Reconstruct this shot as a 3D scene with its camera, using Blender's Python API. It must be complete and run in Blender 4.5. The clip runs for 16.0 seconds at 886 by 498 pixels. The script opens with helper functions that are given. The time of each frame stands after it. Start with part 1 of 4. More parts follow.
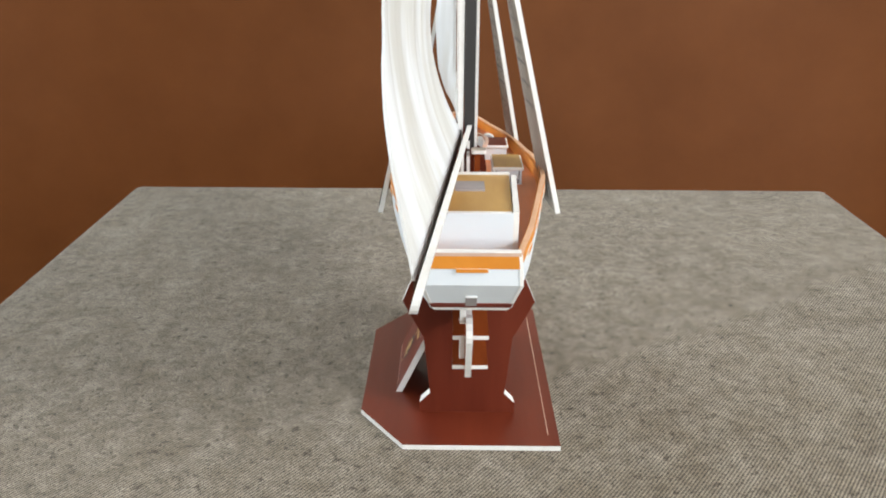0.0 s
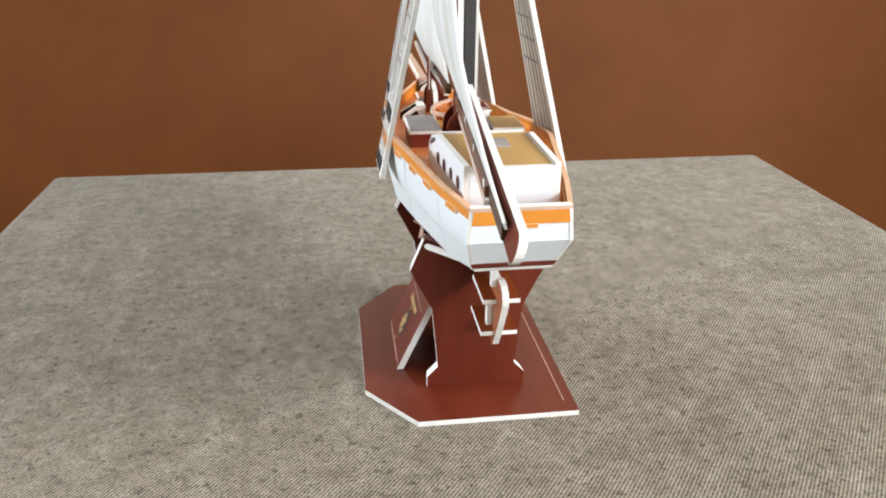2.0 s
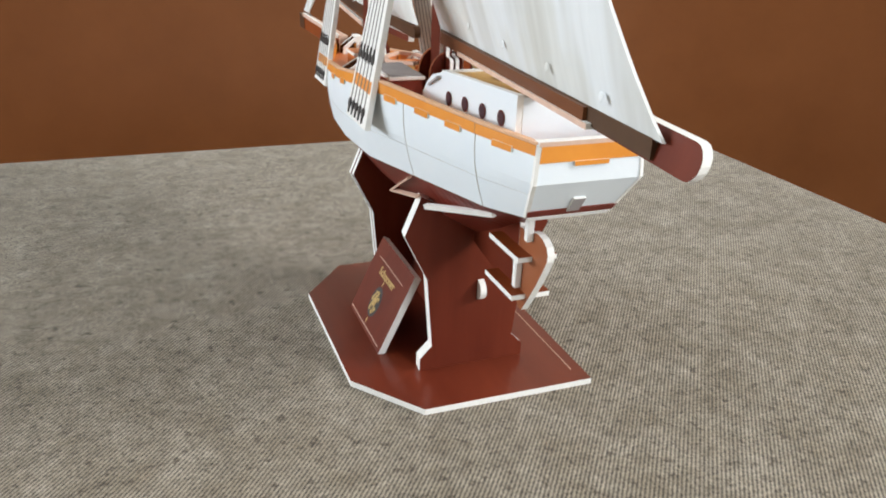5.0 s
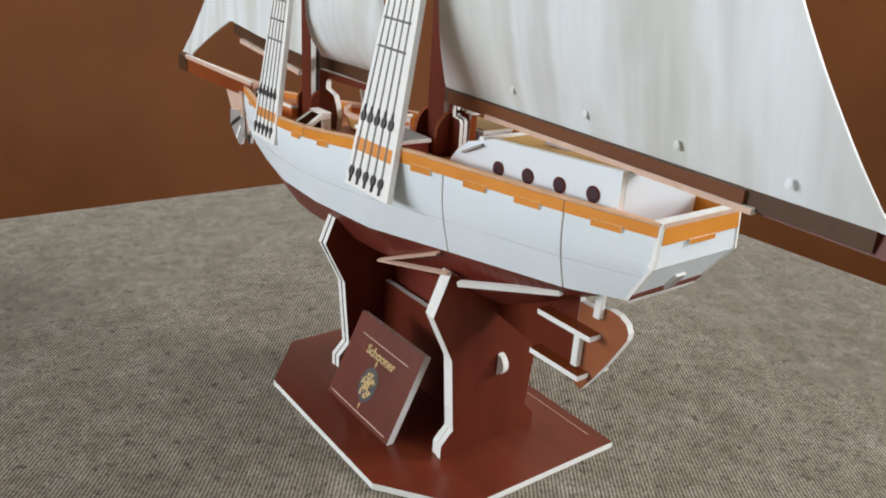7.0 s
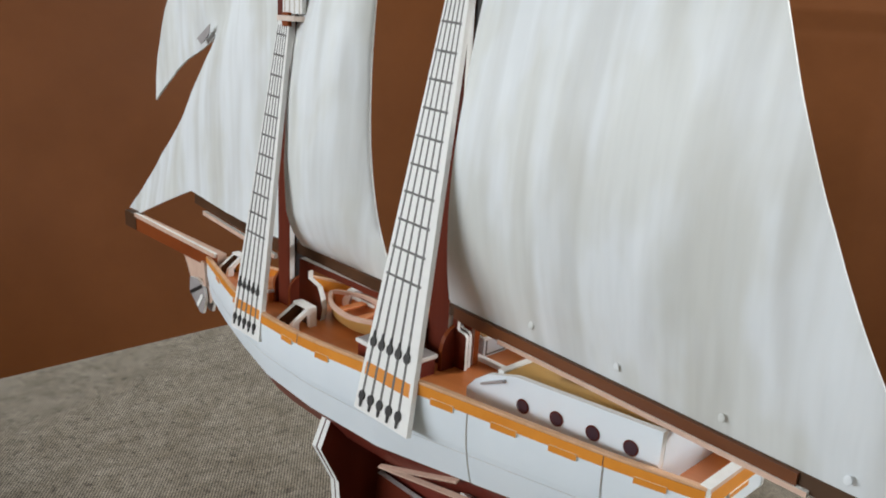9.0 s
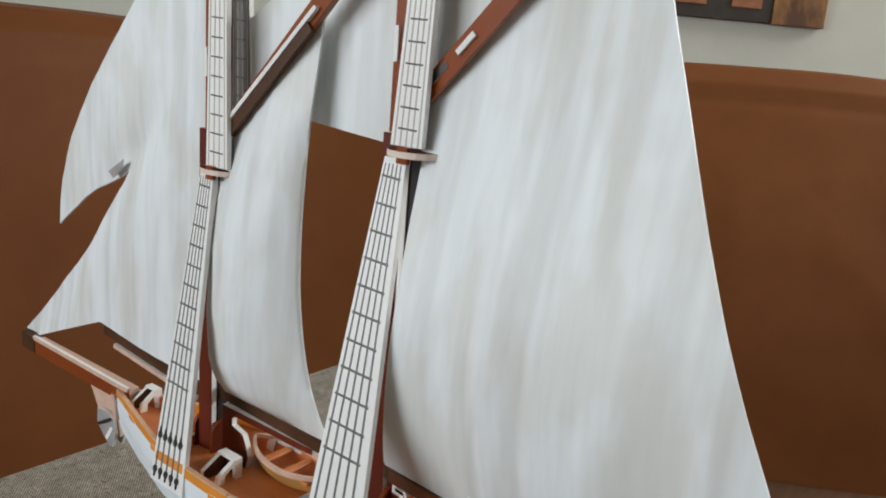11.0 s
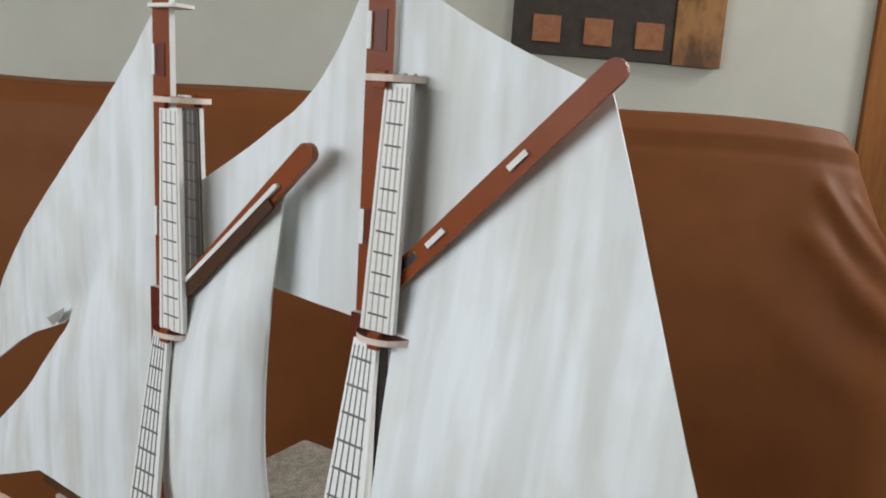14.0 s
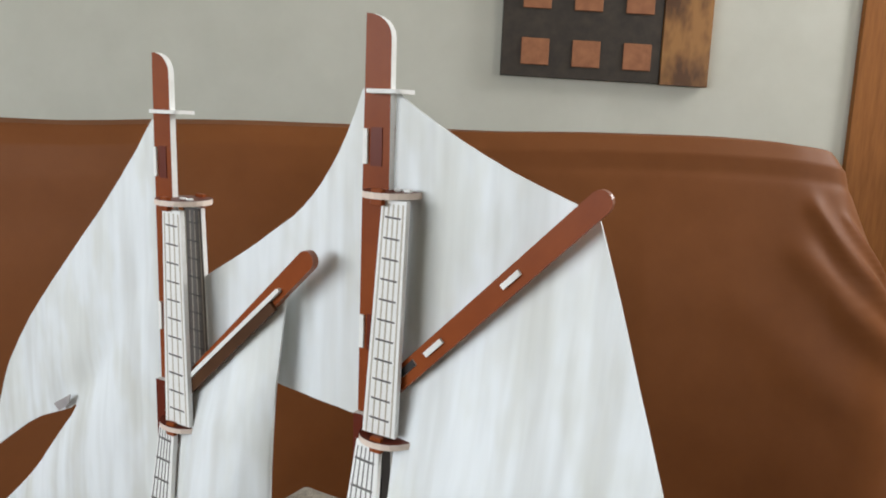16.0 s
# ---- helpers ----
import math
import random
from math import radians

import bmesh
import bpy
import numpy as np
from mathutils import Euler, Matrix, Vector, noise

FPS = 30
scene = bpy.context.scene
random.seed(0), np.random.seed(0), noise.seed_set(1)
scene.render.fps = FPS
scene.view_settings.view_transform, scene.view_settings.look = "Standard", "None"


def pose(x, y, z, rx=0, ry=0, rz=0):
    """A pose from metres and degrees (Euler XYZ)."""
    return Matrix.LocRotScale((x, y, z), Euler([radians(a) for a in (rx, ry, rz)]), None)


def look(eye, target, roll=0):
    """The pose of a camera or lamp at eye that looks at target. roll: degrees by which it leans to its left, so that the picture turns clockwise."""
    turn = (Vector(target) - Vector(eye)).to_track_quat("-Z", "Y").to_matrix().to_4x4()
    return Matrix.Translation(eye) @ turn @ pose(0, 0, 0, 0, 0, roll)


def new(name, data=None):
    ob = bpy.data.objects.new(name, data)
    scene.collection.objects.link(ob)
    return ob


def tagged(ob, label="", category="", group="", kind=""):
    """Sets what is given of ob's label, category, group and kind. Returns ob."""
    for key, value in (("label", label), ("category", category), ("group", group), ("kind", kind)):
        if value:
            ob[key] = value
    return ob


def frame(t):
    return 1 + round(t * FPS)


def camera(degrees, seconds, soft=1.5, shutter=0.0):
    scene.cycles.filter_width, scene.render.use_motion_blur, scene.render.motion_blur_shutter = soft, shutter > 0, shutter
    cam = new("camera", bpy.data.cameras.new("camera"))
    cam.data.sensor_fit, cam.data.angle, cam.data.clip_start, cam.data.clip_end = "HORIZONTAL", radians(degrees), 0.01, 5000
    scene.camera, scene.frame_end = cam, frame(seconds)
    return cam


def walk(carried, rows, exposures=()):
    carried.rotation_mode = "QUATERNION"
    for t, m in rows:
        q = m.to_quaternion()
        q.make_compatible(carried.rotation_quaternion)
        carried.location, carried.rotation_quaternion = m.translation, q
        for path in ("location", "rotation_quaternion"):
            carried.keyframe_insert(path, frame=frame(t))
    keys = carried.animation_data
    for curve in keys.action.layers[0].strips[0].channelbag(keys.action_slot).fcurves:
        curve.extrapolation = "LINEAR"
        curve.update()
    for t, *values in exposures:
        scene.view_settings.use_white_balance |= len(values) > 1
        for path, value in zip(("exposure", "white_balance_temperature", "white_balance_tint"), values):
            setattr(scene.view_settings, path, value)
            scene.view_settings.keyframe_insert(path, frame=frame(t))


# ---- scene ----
cam = camera(59.0, 16.0, soft=1.9)
PATH = [
    (0, (-0.0072, -0.3491, 0.2109), (-0.0162, 0.5721, -0.1781), 0.22),
    (0.5, (-0.0205, -0.3438, 0.2058), (0.0111, 0.5751, -0.1875), 0.06),
    (1, (-0.0332, -0.3426, 0.2027), (0.0393, 0.5740, -0.1905), 0.02),
    (1.5, (-0.0464, -0.3412, 0.1997), (0.0549, 0.5707, -0.1980), 0.19),
    (2, (-0.0549, -0.3363, 0.1952), (0.0734, 0.5718, -0.2035), 0.56),
    (2.5, (-0.0615, -0.3332, 0.1904), (0.0958, 0.5732, -0.2017), 0.78),
    (3, (-0.0730, -0.3314, 0.1874), (0.1196, 0.5719, -0.1960), 1.06),
    (3.5, (-0.0846, -0.3232, 0.1819), (0.1416, 0.5741, -0.1972), 1.31),
    (4, (-0.0973, -0.3158, 0.1776), (0.1738, 0.5669, -0.2063), 1.01),
    (4.2, (-0.0978, -0.3126, 0.1746), (0.1756, 0.5672, -0.2143), 1.45),
    (6.3, (-0.1518, -0.2478, 0.1623), (0.3586, 0.5227, -0.2196), 3.01),
    (6.5, (-0.1585, -0.2433, 0.1655), (0.3727, 0.5163, -0.2098), 3.30),
    (7, (-0.1639, -0.2263, 0.1703), (0.4058, 0.5118, -0.1912), 4.02),
    (7.5, (-0.1721, -0.2132, 0.1860), (0.4315, 0.5071, -0.1559), 4.09),
    (8, (-0.1763, -0.2046, 0.1980), (0.4531, 0.5040, -0.1210), 4.15),
    (8.5, (-0.1780, -0.1955, 0.2070), (0.4764, 0.4989, -0.0922), 4.05),
    (9, (-0.1819, -0.1891, 0.2176), (0.4933, 0.4926, -0.0642), 3.75),
    (9.5, (-0.1843, -0.1825, 0.2254), (0.5174, 0.4812, -0.0336), 3.89),
    (10, (-0.1872, -0.1781, 0.2371), (0.5495, 0.4518, -0.0045), 3.77),
    (10.2, (-0.1850, -0.1779, 0.2425), (0.5552, 0.4500, 0.0040), 4.20),
    (12.5, (-0.2039, -0.1561, 0.2786), (0.6395, 0.3463, 0.0878), 4.43),
    (13, (-0.1960, -0.1517, 0.2846), (0.6497, 0.3491, 0.1001), 4.58),
    (13.5, (-0.1938, -0.1520, 0.2949), (0.6523, 0.3498, 0.1150), 4.36),
    (14, (-0.1968, -0.1541, 0.3067), (0.6437, 0.3542, 0.1194), 3.60),
    (14.5, (-0.1972, -0.1550, 0.3151), (0.6397, 0.3552, 0.1172), 2.95),
    (15, (-0.1970, -0.1562, 0.3233), (0.6414, 0.3532, 0.1294), 2.36),
    (15.5, (-0.2006, -0.1551, 0.3296), (0.6442, 0.3492, 0.1506), 2.13),
    (16, (-0.2013, -0.1542, 0.3372), (0.6451, 0.3499, 0.1657), 2.27),
]
walk(cam, [(t, look(eye, target, roll)) for t, eye, target, roll in PATH],
     [(0, 0.45), (1.5, 0.66), (3, 0.72), (4.2, 0.65), (6.3, 0.25), (8, 0.06), (9, -0.05), (10.2, -0.14), (12.3, -0.25), (14, -0.2), (16, 0.05)])

# ---- light ----
FLOOR, CEIL = -0.45, 2.05
world = bpy.data.worlds.new("world")
scene.world = world
world.use_nodes = True
_n = world.node_tree.nodes
_sky = _n.new("ShaderNodeTexSky")
_sky.sky_type, _sky.sun_disc, _sky.sun_elevation, _sky.sun_rotation = "NISHITA", False, radians(40), radians(200)
world.node_tree.links.new(_sky.outputs[0], _n["Background"].inputs[0])
_n["Background"].inputs[1].default_value = 0.12


def area_lamp(name, eye, target, sx, sy, watts, colour):
    data = bpy.data.lights.new(name, "AREA")
    data.shape, data.size, data.size_y, data.energy, data.color = "RECTANGLE", sx, sy, watts, colour
    ob = new(name, data)
    ob.matrix_world = look(eye, target)
    return ob


area_lamp("window_light", (2.28, -1.20, 1.42), (0, -0.15, 0.1), 1.0, 0.9, 56, (0.99, 0.985, 0.97))
area_lamp("window_light", (-2.30, 1.22, 0.64), (0, 0.45, 0.3), 1.95, 0.58, 52, (0.91, 0.96, 1.0))
area_lamp("window_light", (0.55, -2.30, 0.60), (0.1, 0, 0.1), 1.3, 0.8, 13, (0.97, 0.99, 1.0))


# ---- materials ----
def material(name, colour, rough=0.5, metal=0.0, coat=0.0):
    m = bpy.data.materials.new(name)
    m.use_nodes = True
    b = m.node_tree.nodes["Principled BSDF"]
    b.inputs["Base Color"].default_value = (*colour, 1)
    b.inputs["Roughness"].default_value = rough
    b.inputs["Metallic"].default_value = metal
    b.inputs["Coat Weight"].default_value = coat
    b.inputs["Coat Roughness"].default_value = 0.15
    return m


def varied(name, dark, light, rough=0.5, scale=40.0, stretch=(1, 1, 1), bump=0.0, coat=0.0, detail=6.0, contrast=(0.3, 0.7), fine=0.0):
    """A surface whose colour wanders between two tones at a large and a fine scale."""
    m = material(name, light, rough, 0.0, coat)
    t = m.node_tree
    b = t.nodes["Principled BSDF"]
    co = t.nodes.new("ShaderNodeTexCoord")
    mp = t.nodes.new("ShaderNodeMapping")
    mp.inputs["Scale"].default_value = stretch
    no = t.nodes.new("ShaderNodeTexNoise")
    no.inputs["Scale"].default_value, no.inputs["Detail"].default_value = scale, detail
    no.inputs["Roughness"].default_value = 0.6
    ra = t.nodes.new("ShaderNodeValToRGB")
    ra.color_ramp.elements[0].position, ra.color_ramp.elements[1].position = contrast
    ra.color_ramp.elements[0].color, ra.color_ramp.elements[1].color = (*dark, 1), (*light, 1)
    t.links.new(co.outputs["Object"], mp.inputs["Vector"])
    t.links.new(mp.outputs[0], no.inputs["Vector"])
    t.links.new(no.outputs["Fac"], ra.inputs["Fac"])
    t.links.new(ra.outputs[0], b.inputs["Base Color"])
    if bump:
        bp = t.nodes.new("ShaderNodeBump")
        bp.inputs["Strength"].default_value, bp.inputs["Distance"].default_value = bump, 0.0004
        n2 = t.nodes.new("ShaderNodeTexNoise")
        n2.inputs["Scale"].default_value = fine or scale * 8
        t.links.new(co.outputs["Object"], n2.inputs["Vector"])
        t.links.new(n2.outputs["Fac"], bp.inputs["Height"])
        t.links.new(bp.outputs[0], b.inputs["Normal"])
    return m


FOAM = varied("white_foam_edge", (0.80, 0.795, 0.775), (0.87, 0.87, 0.86), 0.75, 300, bump=0.3)
WHITE = varied("white_printed_card", (0.76, 0.83, 0.90), (0.81, 0.87, 0.93), 0.42, 30, bump=0.08, fine=500)
MAHOGANY = varied("mahogany_print", (0.100, 0.0165, 0.008), (0.150, 0.029, 0.014), 0.40, 55, (1, 1, 0.12), bump=0.05, coat=0.03, fine=400)
MAHOGANY_FLAT = varied("mahogany_base_print", (0.122, 0.020, 0.009), (0.180, 0.035, 0.016), 0.30, 45, (1, 0.12, 1), bump=0.04, coat=0.2, fine=400)
RED = varied("dark_red_print", (0.150, 0.022, 0.014), (0.20, 0.036, 0.022), 0.42, 60, bump=0.05)
ORANGE = varied("orange_stripe_print", (0.68, 0.235, 0.018), (0.77, 0.29, 0.030), 0.42, 80, bump=0.05)
DECK = varied("deck_plank_print", (0.50, 0.140, 0.036), (0.72, 0.255, 0.076), 0.40, 70, (1, 0.08, 1), bump=0.05, fine=400)
BROWN = varied("brown_spar_print", (0.185, 0.039, 0.010), (0.280, 0.068, 0.017), 0.40, 70, (1, 0.3, 0.3), bump=0.05, coat=0.05)
SPAR = varied("dark_spar_print", (0.045, 0.020, 0.010), (0.11, 0.050, 0.024), 0.42, 70, (1, 0.3, 0.3), bump=0.05)
BOOMWOOD = varied("boom_wood_print", (0.115, 0.034, 0.011), (0.195, 0.066, 0.022), 0.38, 60, (1, 0.12, 1), bump=0.05, coat=0.1)
OLIVE = varied("olive_brown_print", (0.052, 0.024, 0.011), (0.095, 0.046, 0.021), 0.42, 70, (1, 0.3, 0.3), bump=0.05)
TAN = varied("tan_roof_print", (0.42, 0.23, 0.06), (0.58, 0.36, 0.12), 0.45, 60, (1, 0.2, 1), bump=0.05)
GREY = varied("grey_print", (0.28, 0.26, 0.27), (0.40, 0.37, 0.37), 0.5, 90)
# varnished film over the spars and masts catches the window
for m, w in ((BROWN, 0.02), (MAHOGANY_FLAT, 0.16)):
    m.node_tree.nodes["Principled BSDF"].inputs["Coat Weight"].default_value = w
    m.node_tree.nodes["Principled BSDF"].inputs["Coat Roughness"].default_value = 0.14
for m, w in ((MAHOGANY, 0.15), (BROWN, 0.10), (RED, 0.3), (SPAR, 0.15), (MAHOGANY_FLAT, 0.35)):
    m.node_tree.nodes["Principled BSDF"].inputs["Specular IOR Level"].default_value = w
RUST = varied("rust_brown_print", (0.22, 0.062, 0.020), (0.33, 0.105, 0.040), 0.40, 70, (1, 0.3, 0.3), bump=0.05)
BEIGE = varied("beige_card_back", (0.46, 0.41, 0.34), (0.56, 0.51, 0.44), 0.5, 60, (1, 1, 0.3))
DARKGREY = varied("dark_grey_print", (0.055, 0.050, 0.048), (0.13, 0.12, 0.115), 0.5, 500)
LINES = varied("grey_line_print", (0.085, 0.080, 0.076), (0.17, 0.16, 0.155), 0.5, 500)
# back of the upper shrouds: card darkened in its colour for the shadow side
SHADED = varied("shaded_card_back", (0.11, 0.098, 0.090), (0.19, 0.17, 0.155), 0.5, 60, (1, 1, 0.3))
STAYCARD = varied("white_shroud_print", (0.80, 0.80, 0.79), (0.86, 0.86, 0.85), 0.45, 40, (1, 1, 0.2), bump=0.06, fine=500)
BLACK = material("black_print", (0.018, 0.016, 0.016), 0.45)
PORT = material("dark_porthole_print", (0.055, 0.028, 0.040), 0.3)
GOLD = varied("gold_print", (0.30, 0.17, 0.04), (0.72, 0.52, 0.22), 0.35, 700)
CUT = varied("pale_cut_edge", (0.68, 0.55, 0.47), (0.80, 0.68, 0.60), 0.6, 200)
RAILEDGE = varied("pale_orange_edge", (0.64, 0.36, 0.20), (0.76, 0.47, 0.30), 0.6, 200)
PINK = varied("pale_wood_edge", (0.58, 0.38, 0.29), (0.69, 0.49, 0.39), 0.6, 200)


# ---- mesh helpers ----
T = 0.0024


def part(name, bm, mats, parent=None, label="", smooth=False):
    me = bpy.data.meshes.new(name)
    bmesh.ops.recalc_face_normals(bm, faces=bm.faces)
    if smooth:
        for f in bm.faces:
            f.smooth = True
        bm.normal_update()
        for e in bm.edges:
            if len(e.link_faces) == 2 and e.calc_face_angle() > 1.0:
                e.smooth = False
    bm.to_mesh(me)
    bm.free()
    for m in mats if isinstance(mats, (list, tuple)) else [mats]:
        me.materials.append(m)
    ob = new(name, me)
    if parent:
        ob.parent = parent
    return tagged(ob, label)


PLANES = {
    "x": lambda u, v, w: (w, u, v),
    "y": lambda u, v, w: (u, w, v),
    "z": lambda u, v, w: (u, v, w),
}


def plate_bm(pts, plane, at, thick=T, bm=None, warp=None):
    """A cut board: the outline pts in the plane's two axes, its middle at the third; faces take slot 0 and the cut edge slot 1."""
    bm = bm or bmesh.new()
    to = warp or PLANES[plane]
    lo = [bm.verts.new(to(u, v, at - thick / 2)) for u, v in pts]
    hi = [bm.verts.new(to(u, v, at + thick / 2)) for u, v in pts]
    bm.faces.new(lo[::-1]), bm.faces.new(hi)
    n = len(pts)
    for k in range(n):
        f = bm.faces.new((lo[k], lo[(k + 1) % n], hi[(k + 1) % n], hi[k]))
        f.material_index = 1
    return bm


def board(name, pts, plane, at, face, parent, label="", thick=T, edge=None):
    return part(name, plate_bm(pts, plane, at, thick), [face, edge or FOAM], parent, label)


def box_bm(x0, x1, y0, y1, z0, z1, bm=None):
    bm = bm or bmesh.new()
    v = [bm.verts.new(p) for p in ((x0, y0, z0), (x1, y0, z0), (x1, y1, z0), (x0, y1, z0), (x0, y0, z1), (x1, y0, z1), (x1, y1, z1), (x0, y1, z1))]
    for a in ((0, 3, 2, 1), (4, 5, 6, 7), (0, 1, 5, 4), (1, 2, 6, 5), (2, 3, 7, 6), (3, 0, 4, 7)):
        bm.faces.new([v[k] for k in a])
    return bm


def bevelled(bm, width, segments=2):
    bmesh.ops.bevel(bm, geom=list(bm.edges), offset=width, segments=segments, affect="EDGES", profile=0.5)
    return bm


def rounded(x0, y0, x1, y1, r, n=5):
    """A rectangle with rounded corners, as an outline."""
    out = []
    for cx, cy, a0 in ((x1 - r, y1 - r, 0), (x0 + r, y1 - r, 90), (x0 + r, y0 + r, 180), (x1 - r, y0 + r, 270)):
        out += [(cx + r * math.cos(radians(a0 + 90 * k / n)), cy + r * math.sin(radians(a0 + 90 * k / n))) for k in range(n + 1)]
    return out


def strip(p, q, width, ends=0, n=6):
    """A straight strip from p to q as an outline; ends: 0 square, 1 round at q, 2 round at both."""
    d = Vector((q[0] - p[0], q[1] - p[1]))
    d.normalize()
    s = Vector((-d.y, d.x)) * width / 2
    out = []
    a = math.atan2(d.y, d.x)
    if ends >= 1:
        c = Vector(q) - d * width / 2
        out += [(c.x + width / 2 * math.cos(a - math.pi / 2 + math.pi * k / n), c.y + width / 2 * math.sin(a - math.pi / 2 + math.pi * k / n)) for k in range(n + 1)]
    else:
        out += [(q[0] - s.x, q[1] - s.y), (q[0] + s.x, q[1] + s.y)]
    if ends >= 2:
        c = Vector(p) + d * width / 2
        out += [(c.x + width / 2 * math.cos(a + math.pi / 2 + math.pi * k / n), c.y + width / 2 * math.sin(a + math.pi / 2 + math.pi * k / n)) for k in range(n + 1)]
    else:
        out += [(p[0] + s.x, p[1] + s.y), (p[0] - s.x, p[1] - s.y)]
    return out


def lerp(table, v):
    """The value at v of a table of (place, value) rows."""
    if v <= table[0][0]:
        return table[0][1]
    for (a, fa), (b, fb) in zip(table, table[1:]):
        if v <= b:
            return fa + (fb - fa) * (v - a) / (b - a)
    return table[-1][1]


# ---- room ----
def structure(name, bm, mat, label, category="wall"):
    ob = part(name, bm, mat)
    return tagged(ob, label, category, kind="structure")


PLASTER = varied("cream_wall_paint", (0.51, 0.51, 0.450), (0.56, 0.56, 0.500), 0.85, 6, bump=0.2, fine=300)
FLOOR_M = varied("dark_wood_floor", (0.07, 0.035, 0.018), (0.12, 0.06, 0.03), 0.5, 12, (1, 8, 1), bump=0.1)
CEIL_M = varied("white_ceiling_paint", (0.72, 0.71, 0.68), (0.78, 0.77, 0.74), 0.9, 5)

structure("floor", box_bm(-2.6, 2.9, -2.6, 2.6, FLOOR - 0.1, FLOOR), FLOOR_M, "dark brown wooden floor in shade", "floor")
structure("ceiling", box_bm(-2.6, 2.9, -2.6, 2.6, CEIL, CEIL + 0.1), CEIL_M, "plain white painted ceiling", "ceiling")


def wall_with_window(name, x0, x1, y0, y1, along, a0, a1, z0, z1, label):
    """A wall box with one opening from a0 to a1 along its length and z0 to z1 up."""
    bm = bmesh.new()
    if along == "x":
        box_bm(x0, a0, y0, y1, FLOOR, CEIL, bm), box_bm(a1, x1, y0, y1, FLOOR, CEIL, bm)
        box_bm(a0, a1, y0, y1, FLOOR, z0, bm), box_bm(a0, a1, y0, y1, z1, CEIL, bm)
    else:
        box_bm(x0, x1, y0, a0, FLOOR, CEIL, bm), box_bm(x0, x1, a1, y1, FLOOR, CEIL, bm)
        box_bm(x0, x1, a0, a1, FLOOR, z0, bm), box_bm(x0, x1, a0, a1, z1, CEIL, bm)
    return structure(name, bm, PLASTER, label)


wall_with_window("wall_east", 2.35, 2.5, -2.35, -0.2, "y", -1.72, -0.68, 0.95, 1.92, "cream plaster wall with a window opening")
wall_with_window("wall_west", -2.5, -2.35, -2.35, 2.5, "y", 0.20, 2.22, 0.33, 0.95, "cream plaster wall with a window opening")
structure("wall_north", box_bm(-2.35, 2.9, 2.3, 2.45, FLOOR, CEIL), PLASTER, "plain cream plaster wall")
wall_with_window("wall_south", -2.5, 2.5, -2.5, -2.35, "x", -0.15, 1.25, 0.15, 1.05, "cream plaster wall with a window opening")


def slanted(pts, z0, z1):
    bm = bmesh.new()
    lo, hi = [bm.verts.new((x, y, z0)) for x, y in pts], [bm.verts.new((x, y, z1)) for x, y in pts]
    bm.faces.new(lo[::-1]), bm.faces.new(hi)
    n = len(pts)
    for k in range(n):
        bm.faces.new((lo[k], lo[(k + 1) % n], hi[(k + 1) % n], hi[k]))
    return bm


# the wall behind the sofa runs from A to B; N points back into the room
WA, WD, WN = Vector((1.75, 0.85, 0)), Vector((0.5, -0.866, 0)), Vector((-0.866, -0.5, 0))


def on_wall(s, out=0.0, z=0.0):
    p = WA + WD * s + WN * out
    return Vector((p.x, p.y, z))


_q = [on_wall(-1.7), on_wall(0.957), on_wall(0.957, -0.12), on_wall(-1.7, -0.12)]
structure("wall_northeast", slanted([(p.x, p.y) for p in _q], FLOOR, CEIL), PLASTER, "cream plaster wall behind the brown sofa")

# ---- door casing at the end of that wall ----
DOORWOOD = varied("orange_brown_door_wood", (0.21, 0.074, 0.016), (0.30, 0.115, 0.028), 0.5, 14, (6, 6, 0.6), bump=0.1)
DOORWOOD.node_tree.nodes["Principled BSDF"].inputs["Specular IOR Level"].default_value = 0.2
_q = [on_wall(0.958, 0.02), on_wall(1.24, 0.02), on_wall(1.24, -0.12), on_wall(0.958, -0.12)]
structure("door_1", slanted([(p.x, p.y) for p in _q], FLOOR, CEIL), DOORWOOD, "orange-brown wooden door panel beside the wall", "door")

# ---- sofa ----
LEATHER = varied("brown_sofa_cover", (0.140, 0.047, 0.013), (0.178, 0.062, 0.0185), 0.52, 5, bump=0.25, fine=260)
LEATHER.node_tree.nodes["Principled BSDF"].inputs["Specular IOR Level"].default_value = 0.12
SOFA_LINE = [(-2.2, 0.98), (-1.4, 0.99), (-0.6, 1.0), (0.1, 1.04), (0.6, 1.02), (0.85, 0.92), (1.06, 0.72), (1.28, 0.42), (1.45, 0.15), (1.53, 0.02), (1.60, -0.04), (1.72, -0.02), (1.80, 0.08)]


# creases pulled down from the sofa's shoulder: from, to (along, up), height and width
FOLDS = [((1.530, 0.195), (1.635, -0.095), 0.034, 0.022), ((1.515, 0.095), (1.655, -0.215), 0.034, 0.030), ((1.570, 0.175), (1.630, 0.005), 0.026, 0.017), ((1.450, -0.005), (1.585, -0.245), 0.010, 0.05)]


